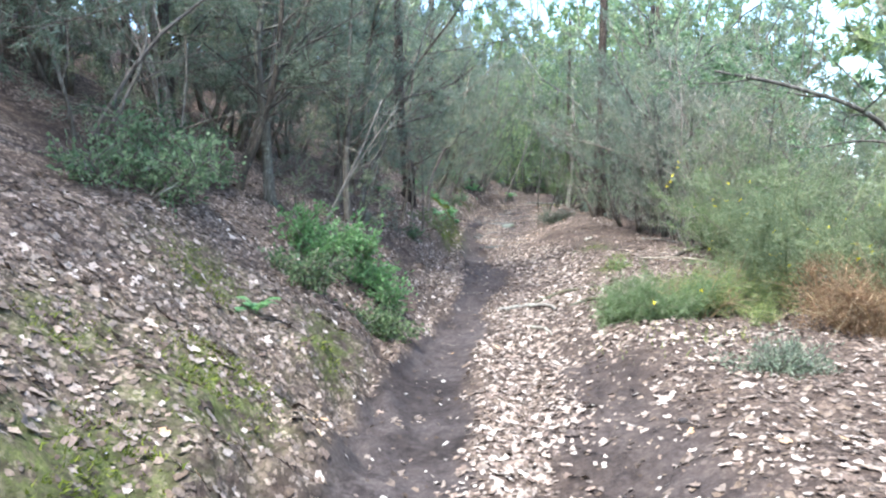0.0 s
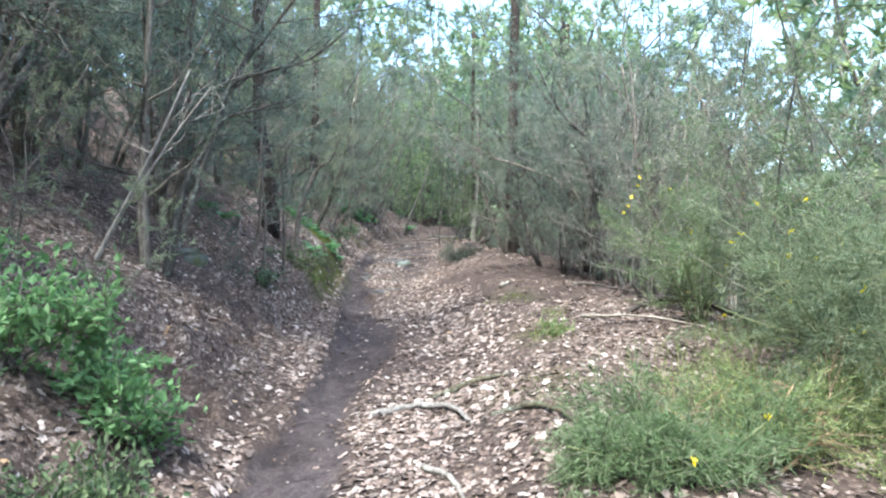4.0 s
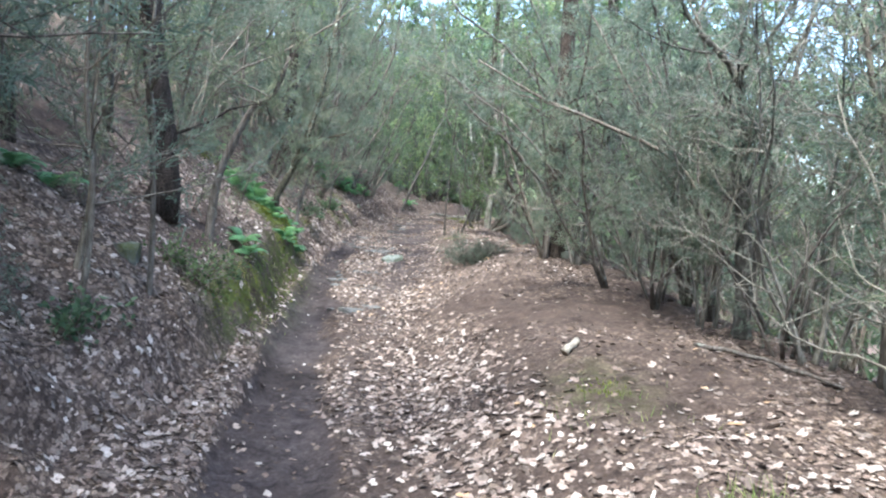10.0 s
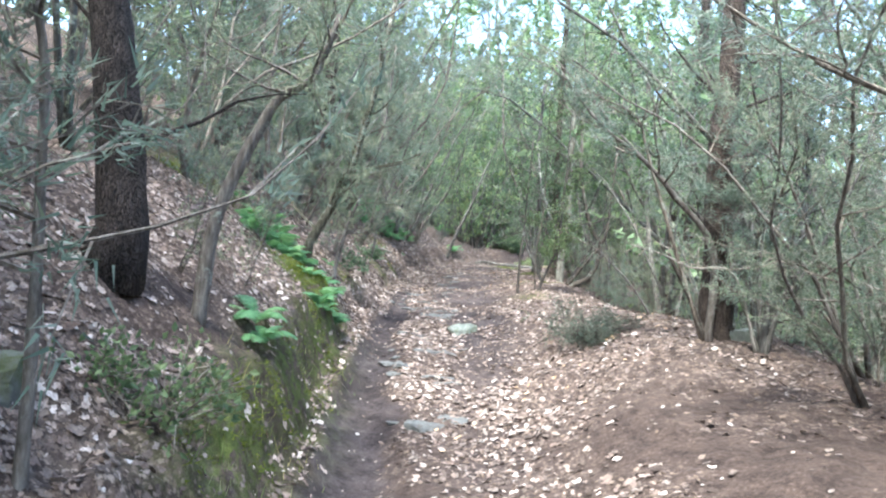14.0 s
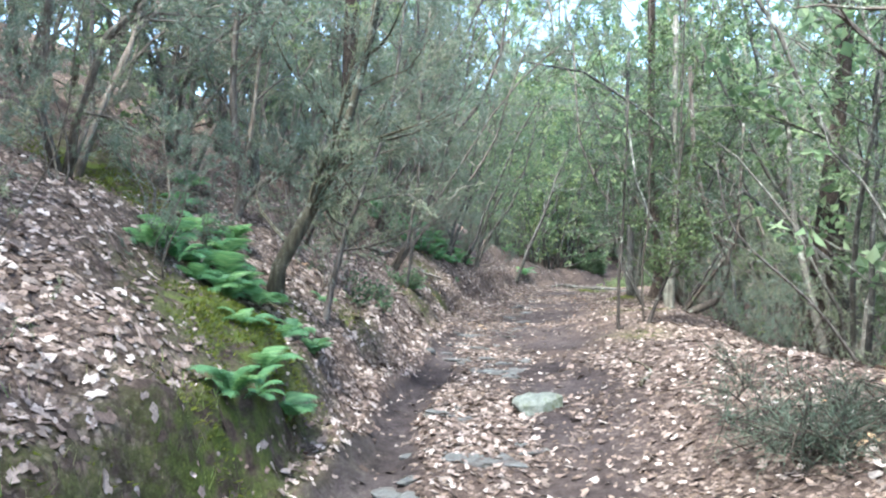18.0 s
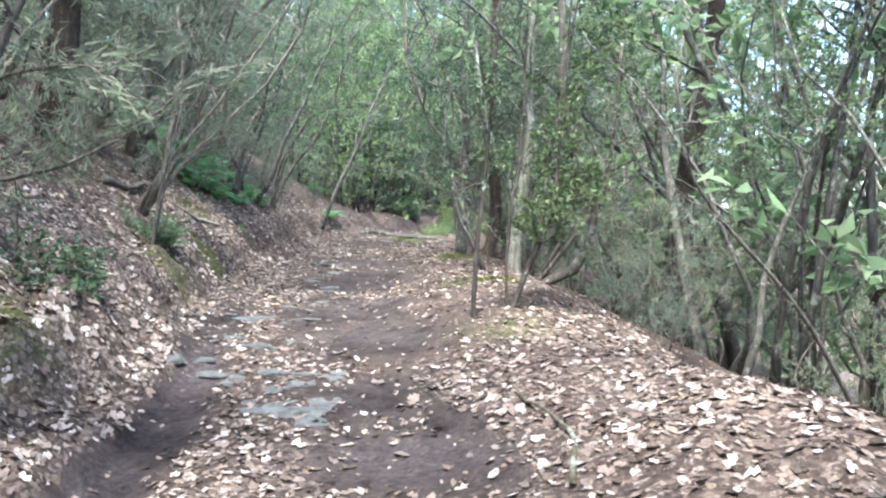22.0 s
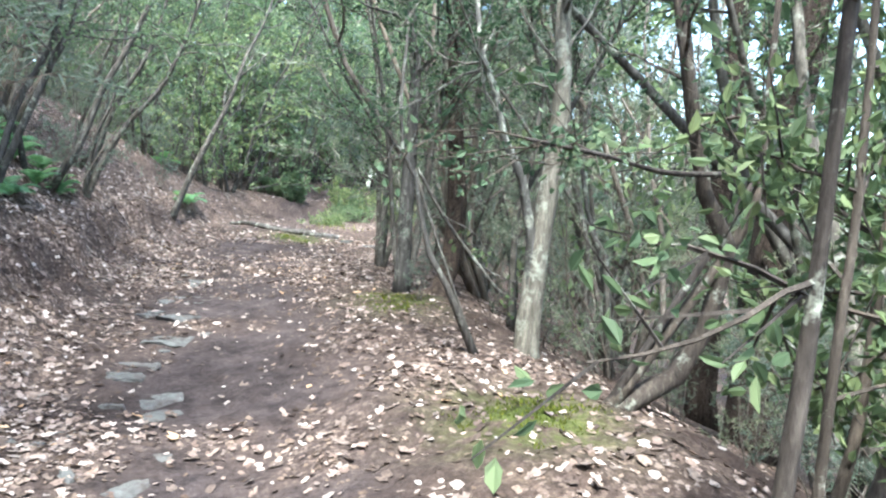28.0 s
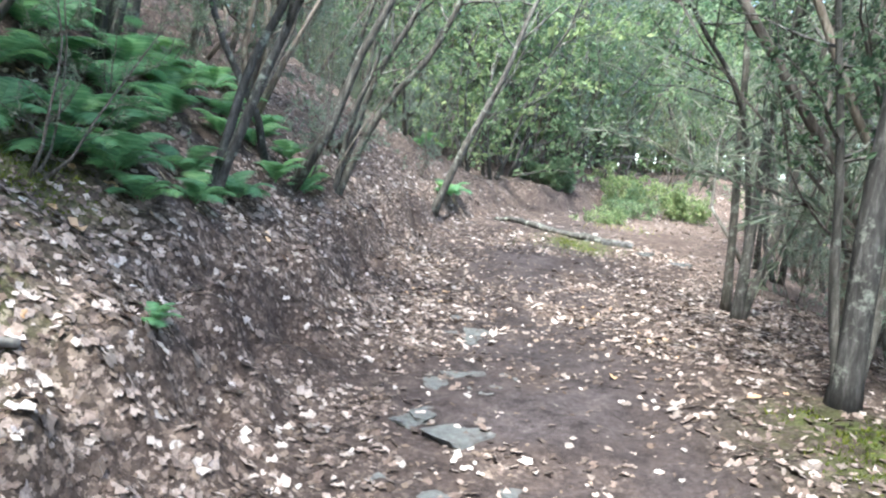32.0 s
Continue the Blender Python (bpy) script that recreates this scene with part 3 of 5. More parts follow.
def scatter_leaves(name, label, count, xr, yr, size, mat, weight, seed, lift=0.008, lobes=((0.34, 0.4), (0.68, 0.36)), vary=0.3, tilt=0.24):
    """Fallen leaves, curled and tilted as they lie: each a small folded sheet with an uneven, lobed rim."""
    r = np.random.default_rng(seed)
    n = count * 7
    x, y = r.uniform(*xr, n), r.uniform(*yr, n)
    steep = np.abs(ground_z(x + 0.06, y) - ground_z(x - 0.06, y)) / 0.12
    keep = r.uniform(0, 1.2, n) < weight(x, y) * (0.6 + 0.4 * smooth(1.3, 0.8, steep))
    x, y = x[keep][:count], y[keep][:count]
    n = len(x)
    e = 0.04
    z0 = surface_z(x, y)
    gx, gy = (surface_z(x + e, y) - z0) / e, (surface_z(x, y + e) - z0) / e
    nrm = np.stack([-gx, -gy, np.ones(n)], 1) + r.normal(size=(n, 3)) * np.array([tilt, tilt, 0])
    nrm /= np.linalg.norm(nrm, axis=1)[:, None]
    a = r.uniform(0, 2 * math.pi, n)
    d = np.stack([np.cos(a), np.sin(a), np.zeros(n)], 1)
    d -= nrm * (d * nrm).sum(1)[:, None]
    d /= np.linalg.norm(d, axis=1)[:, None]
    s = np.cross(nrm, d)
    ln = size * np.clip(r.lognormal(0, vary, n), 0.45, 2.0)
    wd = ln * r.uniform(0.5, 0.9, n)
    curl, bend = r.normal(0.12, 0.22, n), r.normal(0.05, 0.28, n)
    foot = np.stack([x, y, z0 + lift], 1)

    def at(t, k):
        h = bend * (t - 0.5) ** 2 * 2 + curl * (k * 2) ** 2 * 0.8
        return foot + d * ((t - 0.5) * ln)[:, None] + s * (k * wd * 1.25)[:, None] + nrm * (h * ln * 0.5)[:, None]
    zero = np.zeros(n)
    cols = [at(zero, zero)]
    for t, w in lobes:
        cols.append(at(t + r.normal(0, 0.06, n), -w * r.uniform(0.6, 1.3, n)))
        cols.append(at(t + zero, r.normal(0, 0.03, n)))
        cols.append(at(t + r.normal(0, 0.06, n), w * r.uniform(0.6, 1.3, n)))
    cols.append(at(zero + 1, r.normal(0, 0.08, n)))
    shape = Shape()
    faces = [(0, 2, 1), (0, 3, 2)]
    for q in range(1, 3 * len(lobes) - 3, 3):
        faces += [(q, q + 1, q + 4, q + 3), (q + 1, q + 2, q + 5, q + 4)]
    q = 3 * len(lobes) - 2
    faces += [(q, q + 1, q + 3), (q + 1, q + 2, q + 3)]
    shape.many(np.stack(cols, 1), faces)
    ob = part(name, shape.data(), mat, None)
    return tagged(ob, label, "leaves", kind="stuff")


def near_trail(x, y):
    u = x - along(TROUGH_X, y) - 0.3
    return litter_at(x, y) * (0.3 + 0.7 * smooth(4.4, 2.6, np.abs(np.where(u > 0, u - 1.4 * smooth(21, 24, y), u))))


def drift(x, y):
    """Pale leaves blown together along the outer side of the rut, at the foot of the bank and before the broom."""
    lane = 1.5 * np.exp(-((x - along(DRIFT_X, y) - 0.3 * fbm(x, y, 0.8, 3, 81)) / along(DRIFT_W, y)) ** 4) * smooth(19, 14.5, y) * np.clip(0.95 + 1.0 * fbm(x, y, 1.2, 3, 82), 0, 1)
    toe = 1.1 * np.exp(-((x - along(RUT_L, y) + 0.17) / 0.13) ** 2) * smooth(9, 12, y) * smooth(30, 27, y) * np.clip(0.8 + 1.5 * fbm(x, y, 1.1, 3, 83), 0, 1)
    low = 0
    for cx, cy, rx, ry in ((2.0, 6.9, 0.6, 0.45), (2.75, 6.3, 0.7, 0.4), (1.6, 7.9, 0.3, 0.6)):
        low = low + np.exp(-((x - cx) / rx) ** 2 - ((y - cy) / ry) ** 2)
    return np.maximum(lane, np.maximum(toe, np.clip(low, 0, 1) * np.clip(0.8 + 1.2 * fbm(x, y, 1.4, 3, 84), 0, 1)))


def on_bank(x, y):
    return smooth(-0.1, 0.35, along(TOE_X, y) + 0.15 - x)


def pale(x, y):
    bank = on_bank(x, y)
    share = along([(0, 0.25), (6, 0.25), (8, 0.4), (17, 0.35), (18.5, 1.7), (25, 1.3), (27, 0.75), (38, 0.65)], y)
    return near_trail(x, y) ** 1.5 * (1 - bank + bank * share) * (1 - 0.75 * berm_at(x, y)) * (1 - 0.5 * smooth(0, 1, x - 1.4) * smooth(14, 12, y)) + drift(x, y) + 0.3 * bank * smooth(1.8, 0.6, along(TOE_X, y) - x) * smooth(23, 27, y) * (1 - moss_at(x, y))


DRIFT_X = [(0, 0.5), (4.2, 0.5), (5.8, 0.62), (7, 0.8), (8.7, 0.84), (10.6, 1.3), (12.4, 1.9), (13.5, 1.9), (15, 1.75), (17, 1.55)]
DRIFT_W = [(0, 0.27), (5.8, 0.36), (8.7, 0.4), (10.6, 0.6), (13, 0.55), (15, 0.55), (17, 0.6)]
OAK_LOBES = ((0.26, 0.4), (0.5, 0.2), (0.74, 0.4))
scatter_leaves("leaf_litter", "dull brown rotting leaves matted over the forest floor", 52000, (-3.4, 6.5), (-0.2, 42), 0.04, MAT_MOULD, near_trail, 11, 0.005)
scatter_leaves("leaf_litter", "mid-brown lobed oak leaves lying thick over the forest floor", 36000, (-3.2, 6.0), (0.5, 42), 0.051, MAT_BROWN, lambda x, y: near_trail(x, y) * (0.55 + 0.6 * on_bank(x, y) - 0.15 * berm_at(x, y)) + 0.5 * drift(x, y), 15, 0.007, OAK_LOBES, 0.35)
scatter_leaves("leaf_litter", "pale lobed oak leaves strewn in drifts over the forest floor", 46000, (-2.6, 6.0), (0.5, 42), 0.05, MAT_LITTER, pale, 14, 0.01, OAK_LOBES, 0.38)
scatter_leaves("leaf_litter", "pale oak leaves over the slope beyond the bend", 7000, (-1.0, 13.0), (40, 54), 0.075, MAT_LITTER, lambda x, y: litter_at(x, y) * 0.8, 17, 0.012, OAK_LOBES, 0.3)
scatter_leaves("leaf_litter", "small crumpled pale leaves scattered along the trail", 9500, (-1.2, 5.0), (1, 40), 0.036, MAT_LITTER, lambda x, y: (0.36 - 0.2 * soil_at(x, y) + litter_at(x, y) * 0.35) * (1 - 0.6 * berm_at(x, y)) * (1 - 0.5 * on_bank(x, y) * smooth(19, 17, y)), 12, 0.008, vary=0.45)
scatter_leaves("leaf_litter", "orange-brown oak leaves lying on older litter", 320, (-1.3, 4.0), (2, 38), 0.06, MAT_GOLD, lambda x, y: litter_at(x, y) * np.clip(3 * fbm(x, y, 0.5, 2, 61), 0, 1), 13, 0.014, OAK_LOBES)


def moss_cushions(name, label, count, seed):
    """Short moss shoots where the moss grows, thin at its torn rim."""
    r = np.random.default_rng(seed)
    n = count * 45
    x, y = r.uniform(-3.2, 4.8, n), r.uniform(1.5, 42, n)
    keep = moss_at(x, y) * np.clip(0.7 + 2.2 * fbm(x, y, 3.0, 3, 71), 0, 1) > r.uniform(0.25, 1.1, n)
    x, y = x[keep][:count], y[keep][:count]
    shape = Shape()
    cen = np.stack([x, y, surface_z(x, y) - 0.004], 1)
    e = 0.05
    slope = np.stack([-(surface_z(x + e, y) - cen[:, 2]) / e, -(surface_z(x, y + e) - cen[:, 2]) / e, np.ones(len(x))], 1)
    blades(shape, r, cen, slope / np.linalg.norm(slope, axis=1)[:, None], 0.035, 0.011, 0.5)
    tagged(part(name, shape.data(), MAT_MOSS, None), label, "moss", kind="stuff")


moss_cushions("moss_carpet", "soft yellow-green moss on the bank and the trail edge", 34000, 77)


# trees ---------------------------------------------------------------------------
def grow(seed, stems, branches=8, twigs=5, leaves=22, start=0.25, reach=0.34, leaf=(0.085, 0.015), spread=0.5, lift=0.05, fold=False, sides=7, side_bias=None, dead=0.0, fine=3):
    """stems: (points, first radius, last radius). Returns the shapes of the stems, of the branches and of the crown."""
    r = np.random.default_rng(seed)
    trunks, limbs, fringe, crown = [], [], Shape(), Shape()
    cen, way = [], []
    for pts, r0, r1 in stems:
        pts = np.asarray(pts, float)
        line = smooth_line(pts, 4) if len(pts) < 7 else pts
        total = np.linalg.norm(np.diff(line, axis=0), axis=1).sum()
        rad = np.linspace(0, 1, len(line))
        rad = r0 + (r1 - r0) * rad ** 0.8
        rad[0] *= 1.35
        shape = Shape()
        tube(shape, line, rad, sides, 0.07, r)
        trunks.append(shape)
        for k in range(branches):
            t = start + (1 - start) * (k + r.uniform(0, 1)) / branches
            i = min(int(t * (len(line) - 1)), len(line) - 2)
            p = line[i] + (line[i + 1] - line[i]) * r.uniform(0, 1)
            out = r.normal(size=3) * np.array([1, 1, 0.25])
            if side_bias is not None:
                out += np.array(side_bias)
            d = unit(unit(out) + 0.55 * unit(line[i + 1] - line[i]))
            ln = total * reach * (1.15 - 0.55 * t) * r.uniform(0.6, 1.25)
            br = wander(r, p, d, ln, 5, 0.2, lift)
            limb = Shape()
            limbs.append(limb)
            tube(limb, br, np.linspace(min(rad[i] * 0.5, 0.006 + 0.011 * ln), 0.003, 6), 4 if fine else 3)
            bare = r.uniform() < dead
            for m in range(twigs):
                q = (m + r.uniform(0.3, 1)) / twigs
                j = min(int(q * 5), 4)
                s = br[j] + (br[j + 1] - br[j]) * (q * 5 - j)
                td = unit(unit(br[j + 1] - br[j]) + 0.8 * r.normal(size=3))
                tw = wander(r, s, td, r.uniform(0.25, 0.5) * (0.5 + ln * 0.4), 3, 0.25, lift)
                if fine:
                    tube(fringe, tw[[0, 3]], (0.005, 0.002), fine)
                if bare:
                    continue
                u = r.uniform(0, 2.99, leaves)
                a = u.astype(int)
                cen.append(tw[a] + (tw[a + 1] - tw[a]) * (u - a)[:, None] + r.normal(size=(leaves, 3)) * 0.03)
                way.append(np.repeat(unit(tw[-1] - tw[0])[None], leaves, 0))
    if cen:
        blades(crown, r, np.concatenate(cen), np.concatenate(way), leaf[0], leaf[1], spread, fold)
    return trunks, limbs, fringe, crown


def plant(name, label, category, shapes, at, bark, green, group="", trunk_name="trunk", turn=0.0, size=1.0, split=True):
    trunks, limbs, fringe, crown = shapes
    root = thing(name, label, category, group)
    root.matrix_basis = pose(*at, 0, 0, turn) @ Matrix.Scale(size, 4)
    for s in trunks:
        ob = part(trunk_name, s.data(), bark, root)
        ob.data.shade_smooth()
    if split:
        for s in limbs:
            part("branch", s.data(), bark, root)
        if fringe.n:
            tagged(part("twig_mass", fringe.data(), bark, root), kind="stuff")
    elif limbs:
        whole = Shape()
        for s in limbs + [fringe]:
            whole.take(s)
        tagged(part("branchwork", whole.data(), bark, root), kind="stuff")
    if crown.n:
        tagged(part("crown", crown.data(), green, root), kind="stuff")
    return root


def stems_for(r, count, height, lean, r0):
    out = []
    for _ in range(count):
        a = r.uniform(0, 2 * math.pi)
        foot = np.array([math.cos(a), math.sin(a), 0]) * r.uniform(0.02, 0.14) - np.array([0, 0, 0.12])
        way = np.array([lean + 0.22 * math.cos(a), 0.22 * math.sin(a), 1.0])
        out.append((wander(r, foot, way, height * r.uniform(0.75, 1.1), 8, 0.18, 0.06), r0 * r.uniform(0.7, 1.2), r0 * 0.25))
    return out


def base(x, y, sink=0.05):
    return (x, y, float(ground_z(x, y)) - sink)


HEATH_LABEL = "tall tree heath with thin grey-brown stems and wispy grey-green foliage"
OAK_LABEL = "young evergreen oak with slender stems and small glossy leaves"
protos = {}
for i in range(5):
    r = np.random.default_rng(100 + i)
    protos["heath", i] = grow(200 + i, stems_for(r, 3 + i % 2, 5.4 + 0.4 * i, 0.10, 0.034), 11, 6, 54, 0.12, 0.27, (0.09, 0.012), 0.8, 0.06, dead=0.2)
for i in range(3):
    r = np.random.default_rng(130 + i)
    protos["oak", i] = grow(230 + i, stems_for(r, 2 + i % 2, 5.6 + 0.5 * i, 0.12, 0.042), 12, 6, 20, 0.28, 0.27, (0.055, 0.03), 0.8, 0.03, True)
for i in range(4):
    r = np.random.default_rng(180 + i)
    protos["mid", i] = grow(280 + i, stems_for(r, 3, 5.8 + 0.5 * i, 0.10, 0.036), 10, 4, 22, 0.1, 0.27, (0.15, 0.03), 0.8, 0.06, fine=0)
for i in range(4):
    r = np.random.default_rng(160 + i)
    protos["far", i] = grow(260 + i, stems_for(r, 2, 8.0 + i, 0.05, 0.06), 12, 4, 14, 0.08, 0.24, (0.32, 0.1), 0.8, 0.05, False, 5, fine=0)
for i in range(3):
    r = np.random.default_rng(190 + i)
    protos["end", i] = grow(290 + i, stems_for(r, 3, 6.0 + i, 0.08, 0.045), 12, 5, 10, 0.06, 0.27, (0.13, 0.07), 0.9, 0.03, True, 5, fine=0)
for i in range(3):
    r = np.random.default_rng(140 + i)
    protos["pole", i] = grow(240 + i, stems_for(r, 2 + i % 2, 6.0 + 0.5 * i, 0.10, 0.05), 9, 5, 18, 0.5, 0.24, (0.055, 0.03), 0.8, 0.03, True)
for i in range(2):
    r = np.random.default_rng(170 + i)
    protos["bare", i] = grow(270 + i, stems_for(r, 4, 3.6 + 0.5 * i, -0.05, 0.026), 12, 8, 16, 0.15, 0.34, (0.08, 0.011), 0.8, 0.05, dead=0.72)
# "end" and "far" trees wear the leaf colour with sunlight painted in
LOOKS = {"bare": ("heath_tree", "half-dead tree heath of bare grey twigs with a few green sprays", MAT_GREY_TWIG, MAT_HEATH, "heath thicket beside the trail"),
         "pole": ("evergreen_oak", "evergreen oak with bare grey stems and a thin high crown", MAT_OLD_BARK, MAT_OAK, "evergreen oaks beside the trail"),
         "end": ("evergreen_oak", "leafy oak with sunlit pale green foliage at the bend of the trail", MAT_OLD_BARK, MAT_SUNLIT, "oaks at the bend"),
         "mid": ("heath_tree", "tree heath with grey-green foliage in the thicket behind", MAT_HEATH_BARK, MAT_HEATH, "heath thicket beside the trail"),
         "heath": ("heath_tree", HEATH_LABEL, MAT_HEATH_BARK, MAT_HEATH, "heath thicket beside the trail"),
         "oak": ("evergreen_oak", OAK_LABEL, MAT_OLD_BARK, MAT_OAK, "evergreen oaks beside the trail"),
         "far": ("woodland_tree", "slender woodland tree with sunlit pale green foliage further into the wood", MAT_HEATH_BARK, MAT_SUNLIT, "trees deeper in the wood")}
made_of = {}


def put_tree(kind, i, x, y, turn, size, lean=(0, 0)):
    m = pose(*base(x, y), lean[0], lean[1], 0) @ pose(0, 0, 0, 0, 0, turn) @ Matrix.Scale(size, 4)
    if (kind, i) in made_of:
        return copy_thing(made_of[kind, i], m)
    name, label, bark, green, group = LOOKS[kind]
    root = plant(name, label, "tree", protos[kind, i], (0, 0, 0), bark, green, group, split=False)
    root.matrix_basis = m
    made_of[kind, i] = root
    return root


HEROES = [(-1.82, 12.66), (-1.9, 12.21), (-2.3, 13.2), (-1.44, 18.02), (-0.87, 16.02), (-1.11, 15.12), (-1.3, 15.5), (-2.75, 17.2), (-0.95, 18.4), (-1.03, 24.0), (-0.64, 24.5), (-2.86, 28.89), (-1.7, 30.3), (0.05, 34.6), (0.75, 37.2), (2.08, 41.1), (4.6, 15.9), (4.97, 14.5), (4.0, 20.85), (3.8, 20.6), (4.25, 20.3), (3.6, 19.6), (8.6, 33.0), (-4.64, 11.2), (-2.75, 8.95), (2.78, 27.0), (3.2, 27.2), (4.22, 33.1), (4.7, 33.2), (4.0, 30.6), (4.2, 29.4), (4.4, 30.65), (4.75, 35.5), (7.28, 31.0), (4.9, 24.6), (4.7, 6.9), (-2.41, 9.31), (-2.1, 11.2), (-3.9, 9.8), (-2.0, 25.6), (4.9, 17.2), (-0.25, 28.4), (-1.6, 37.2), (4.9, 36.0), (-1.9, 28.2)]


def thicket():
    done = list(HEROES)

    def free(x, y, gap):
        if any((x - a) ** 2 + (y - b) ** 2 < gap * gap for a, b in done):
            return False
        done.append((x, y))
        return True
    # the bank
    r = np.random.default_rng(51)
    for _ in range(1000):
        y = r.uniform(9.0, 54)
        deep = r.uniform(0.9, 6.5)
        x = along(TOE_X, y) - deep - (1.0 if y < 11 else 0)
        if y > 43 and r.uniform() < 0.6 or y > 39.5 and deep < 3.2 or 30.5 < y < 36 and deep < 2.2 or 19.5 < y < 25 and deep < 2.0:
            continue
        if free(x, y, (1.75 if 16 < y < 25 else 1.12) if deep < 3.5 else 1.25):
            kind = "mid" if deep > 3.0 or y > 44 else "pole" if r.uniform() < (0.15 if y < 30 else 0.6) else "heath"
            put_tree(kind, r.integers(0, {"oak": 3, "pole": 3, "heath": 5, "mid": 4}[kind]), x, y, r.uniform(0, 360), r.uniform(0.8, 1.25), (r.normal(0, 5), r.uniform(0, 15)))
    for _ in range(160):
        y = r.uniform(4.5, 10.5)
        x = r.uniform(-8, -3.0)
        if free(x, y, 1.1):
            kind = "heath" if x > -5 else "mid"
            put_tree(kind, r.integers(0, 4), x, y, r.uniform(0, 360), r.uniform(0.8, 1.2), (r.normal(0, 4), r.uniform(0, 12)))
    # the thicket along the outer edge before the bend
    r = np.random.default_rng(52)
    for y in np.arange(12.6, 20.4, 0.9):
        x = along(EDGE_X, y) + 0.15 + r.uniform(-0.2, 0.6)
        if free(x, y, 0.5):
            put_tree("heath", r.integers(0, 5), x, y, r.uniform(0, 360), r.uniform(0.7, 1.3), (r.normal(0, 6), r.uniform(-13, -1)))
    for x, y, size in ((4.5, 13.6, 0.8), (4.75, 15.0, 0.95), (4.4, 16.3, 0.85), (4.6, 17.9, 0.9), (5.3, 16.0, 1.1), (5.2, 13.0, 1.0), (5.5, 18.4, 1.1)):
        done.append((x, y))
        put_tree("bare", r.integers(0, 2), x, y, r.uniform(0, 360), size, (r.normal(0, 5), r.uniform(-12, 0)))
    for x, y, size in ((4.2, 18.5, 0.75), (4.35, 17.5, 0.7), (4.75, 16.9, 0.8)):
        done.append((x, y))
        put_tree("heath", r.integers(0, 5), x, y, r.uniform(0, 360), size, (r.normal(0, 4), -11))
    # tall ones that close the view above the trail
    r = np.random.default_rng(53)
    for x, y, size, lean in ((-2.4, 14.6, 1.45, 9), (-2.5, 23.2, 1.5, 12), (-3.1, 26.9, 1.35, 12), (-1.4, 32.2, 1.4, 10), (-0.6, 38.5, 1.3, 8),
                             (5.4, 21.6, 1.35, -6), (6.4, 23.6, 1.5, -8), (6.9, 26.2, 1.6, -6), (6.5, 28.6, 1.5, -5), (7.9, 30.0, 1.6, -8), (5.9, 34.0, 1.5, -6), (6.6, 36.5, 1.5, -7), (8.4, 40.5, 1.4, -6)):
        done.append((x, y))
        put_tree("pole" if x > 6 and y < 31 else "heath", r.integers(0, 3), x, y, r.uniform(0, 360), size, (r.normal(0, 3), lean))
    # high crowns behind both sides of the trail
    r = np.random.default_rng(59)
    for x, y, size in ((-3.6, 27.5, 1.35), (-4.2, 31.2, 1.5), (7.9, 27.2, 1.4), (8.8, 30.2, 1.5), (8.2, 34.8, 1.5)):
        done.append((x, y))
        put_tree("end", r.integers(0, 3), x, y, r.uniform(0, 360), size, (r.normal(0, 3), r.normal(0, 3)))
    # the close wood above the bank
    r = np.random.default_rng(54)
    for x, y, size in ((-5.4, 9.6, 1.4), (-4.6, 12.4, 1.35), (-3.9, 13.4, 1.4), (-5.6, 13.0, 1.4), (-4.7, 15.6, 1.4), (-6.6, 11.0, 1.4)):
        done.append((x, y))
        put_tree("heath", r.integers(0, 5), x, y, r.uniform(0, 360), size, (r.normal(0, 3), r.uniform(2, 10)))
    # the valley side
    r = np.random.default_rng(55)
    for _ in range(1000):
        y = r.uniform(9.5, 52)
        gap = 2.4 if 22 < y < 30.5 else 1.1 if y < 32 and y > 21 else 0.0
        deep = r.uniform(-0.3, 5.0)
        x = along(EDGE_X, y) + gap + deep
        if x < along(TROUGH_X, y) + 2.1 or y > 39 and deep < 1.6 and r.uniform() < 0.7:
            continue
        if free(x, y, (1.45 if 12 < y < 21 else 1.0) if deep < 1.5 else 1.7 if 13 < y < 31 else 1.3):
            kind = "mid" if deep > (1.8 if y < 27 else 2.6) or y > 44 else "pole" if y > 22 and r.uniform() < 0.8 else "oak" if r.uniform() < 0.12 else "heath"
            put_tree(kind, r.integers(0, {"oak": 3, "pole": 3, "heath": 5, "mid": 4}[kind]), x, y, r.uniform(0, 360), r.uniform(0.4, 0.65) if y < 13 else r.uniform(0.7, 1.1) if y < 21 else r.uniform(1.1, 1.5) if deep > 2.6 else r.uniform(0.75, 1.1), (r.normal(0, 5), r.uniform(-10, 2) if y < 20 else r.uniform(-4, 4)))
    # the end of the view
    r = np.random.default_rng(56)
    for _ in range(900):
        y = r.uniform(43, 62)
        x = r.uniform(-2, 17)
        if along(TOE_X, y) - 0.8 < x < along(EDGE_X, y) - 0.5:
            continue
        if free(x, y, 1.6):
            put_tree("end", r.integers(0, 3), x, y, r.uniform(0, 360), r.uniform(0.55, 1.15), (r.normal(0, 6), r.normal(0, 6)))
    for x, y, size in ((3.2, 47.2, 0.8), (4.4, 48.4, 0.9), (5.4, 49.8, 1.0), (6.4, 50.6, 0.9), (7.4, 52.0, 1.1), (3.6, 50.5, 1.1), (5.0, 52.5, 1.2), (2.2, 48.8, 1.0), (8.6, 53.5, 1.2), (6.2, 54.5, 1.3)):
        done.append((x, y))
        put_tree("end", r.integers(0, 3), x, y, r.uniform(0, 360), size, (r.normal(0, 6), r.normal(0, 6)))
    for _ in range(500):
        y, x = r.uniform(56, 80), r.uniform(-8, 24)
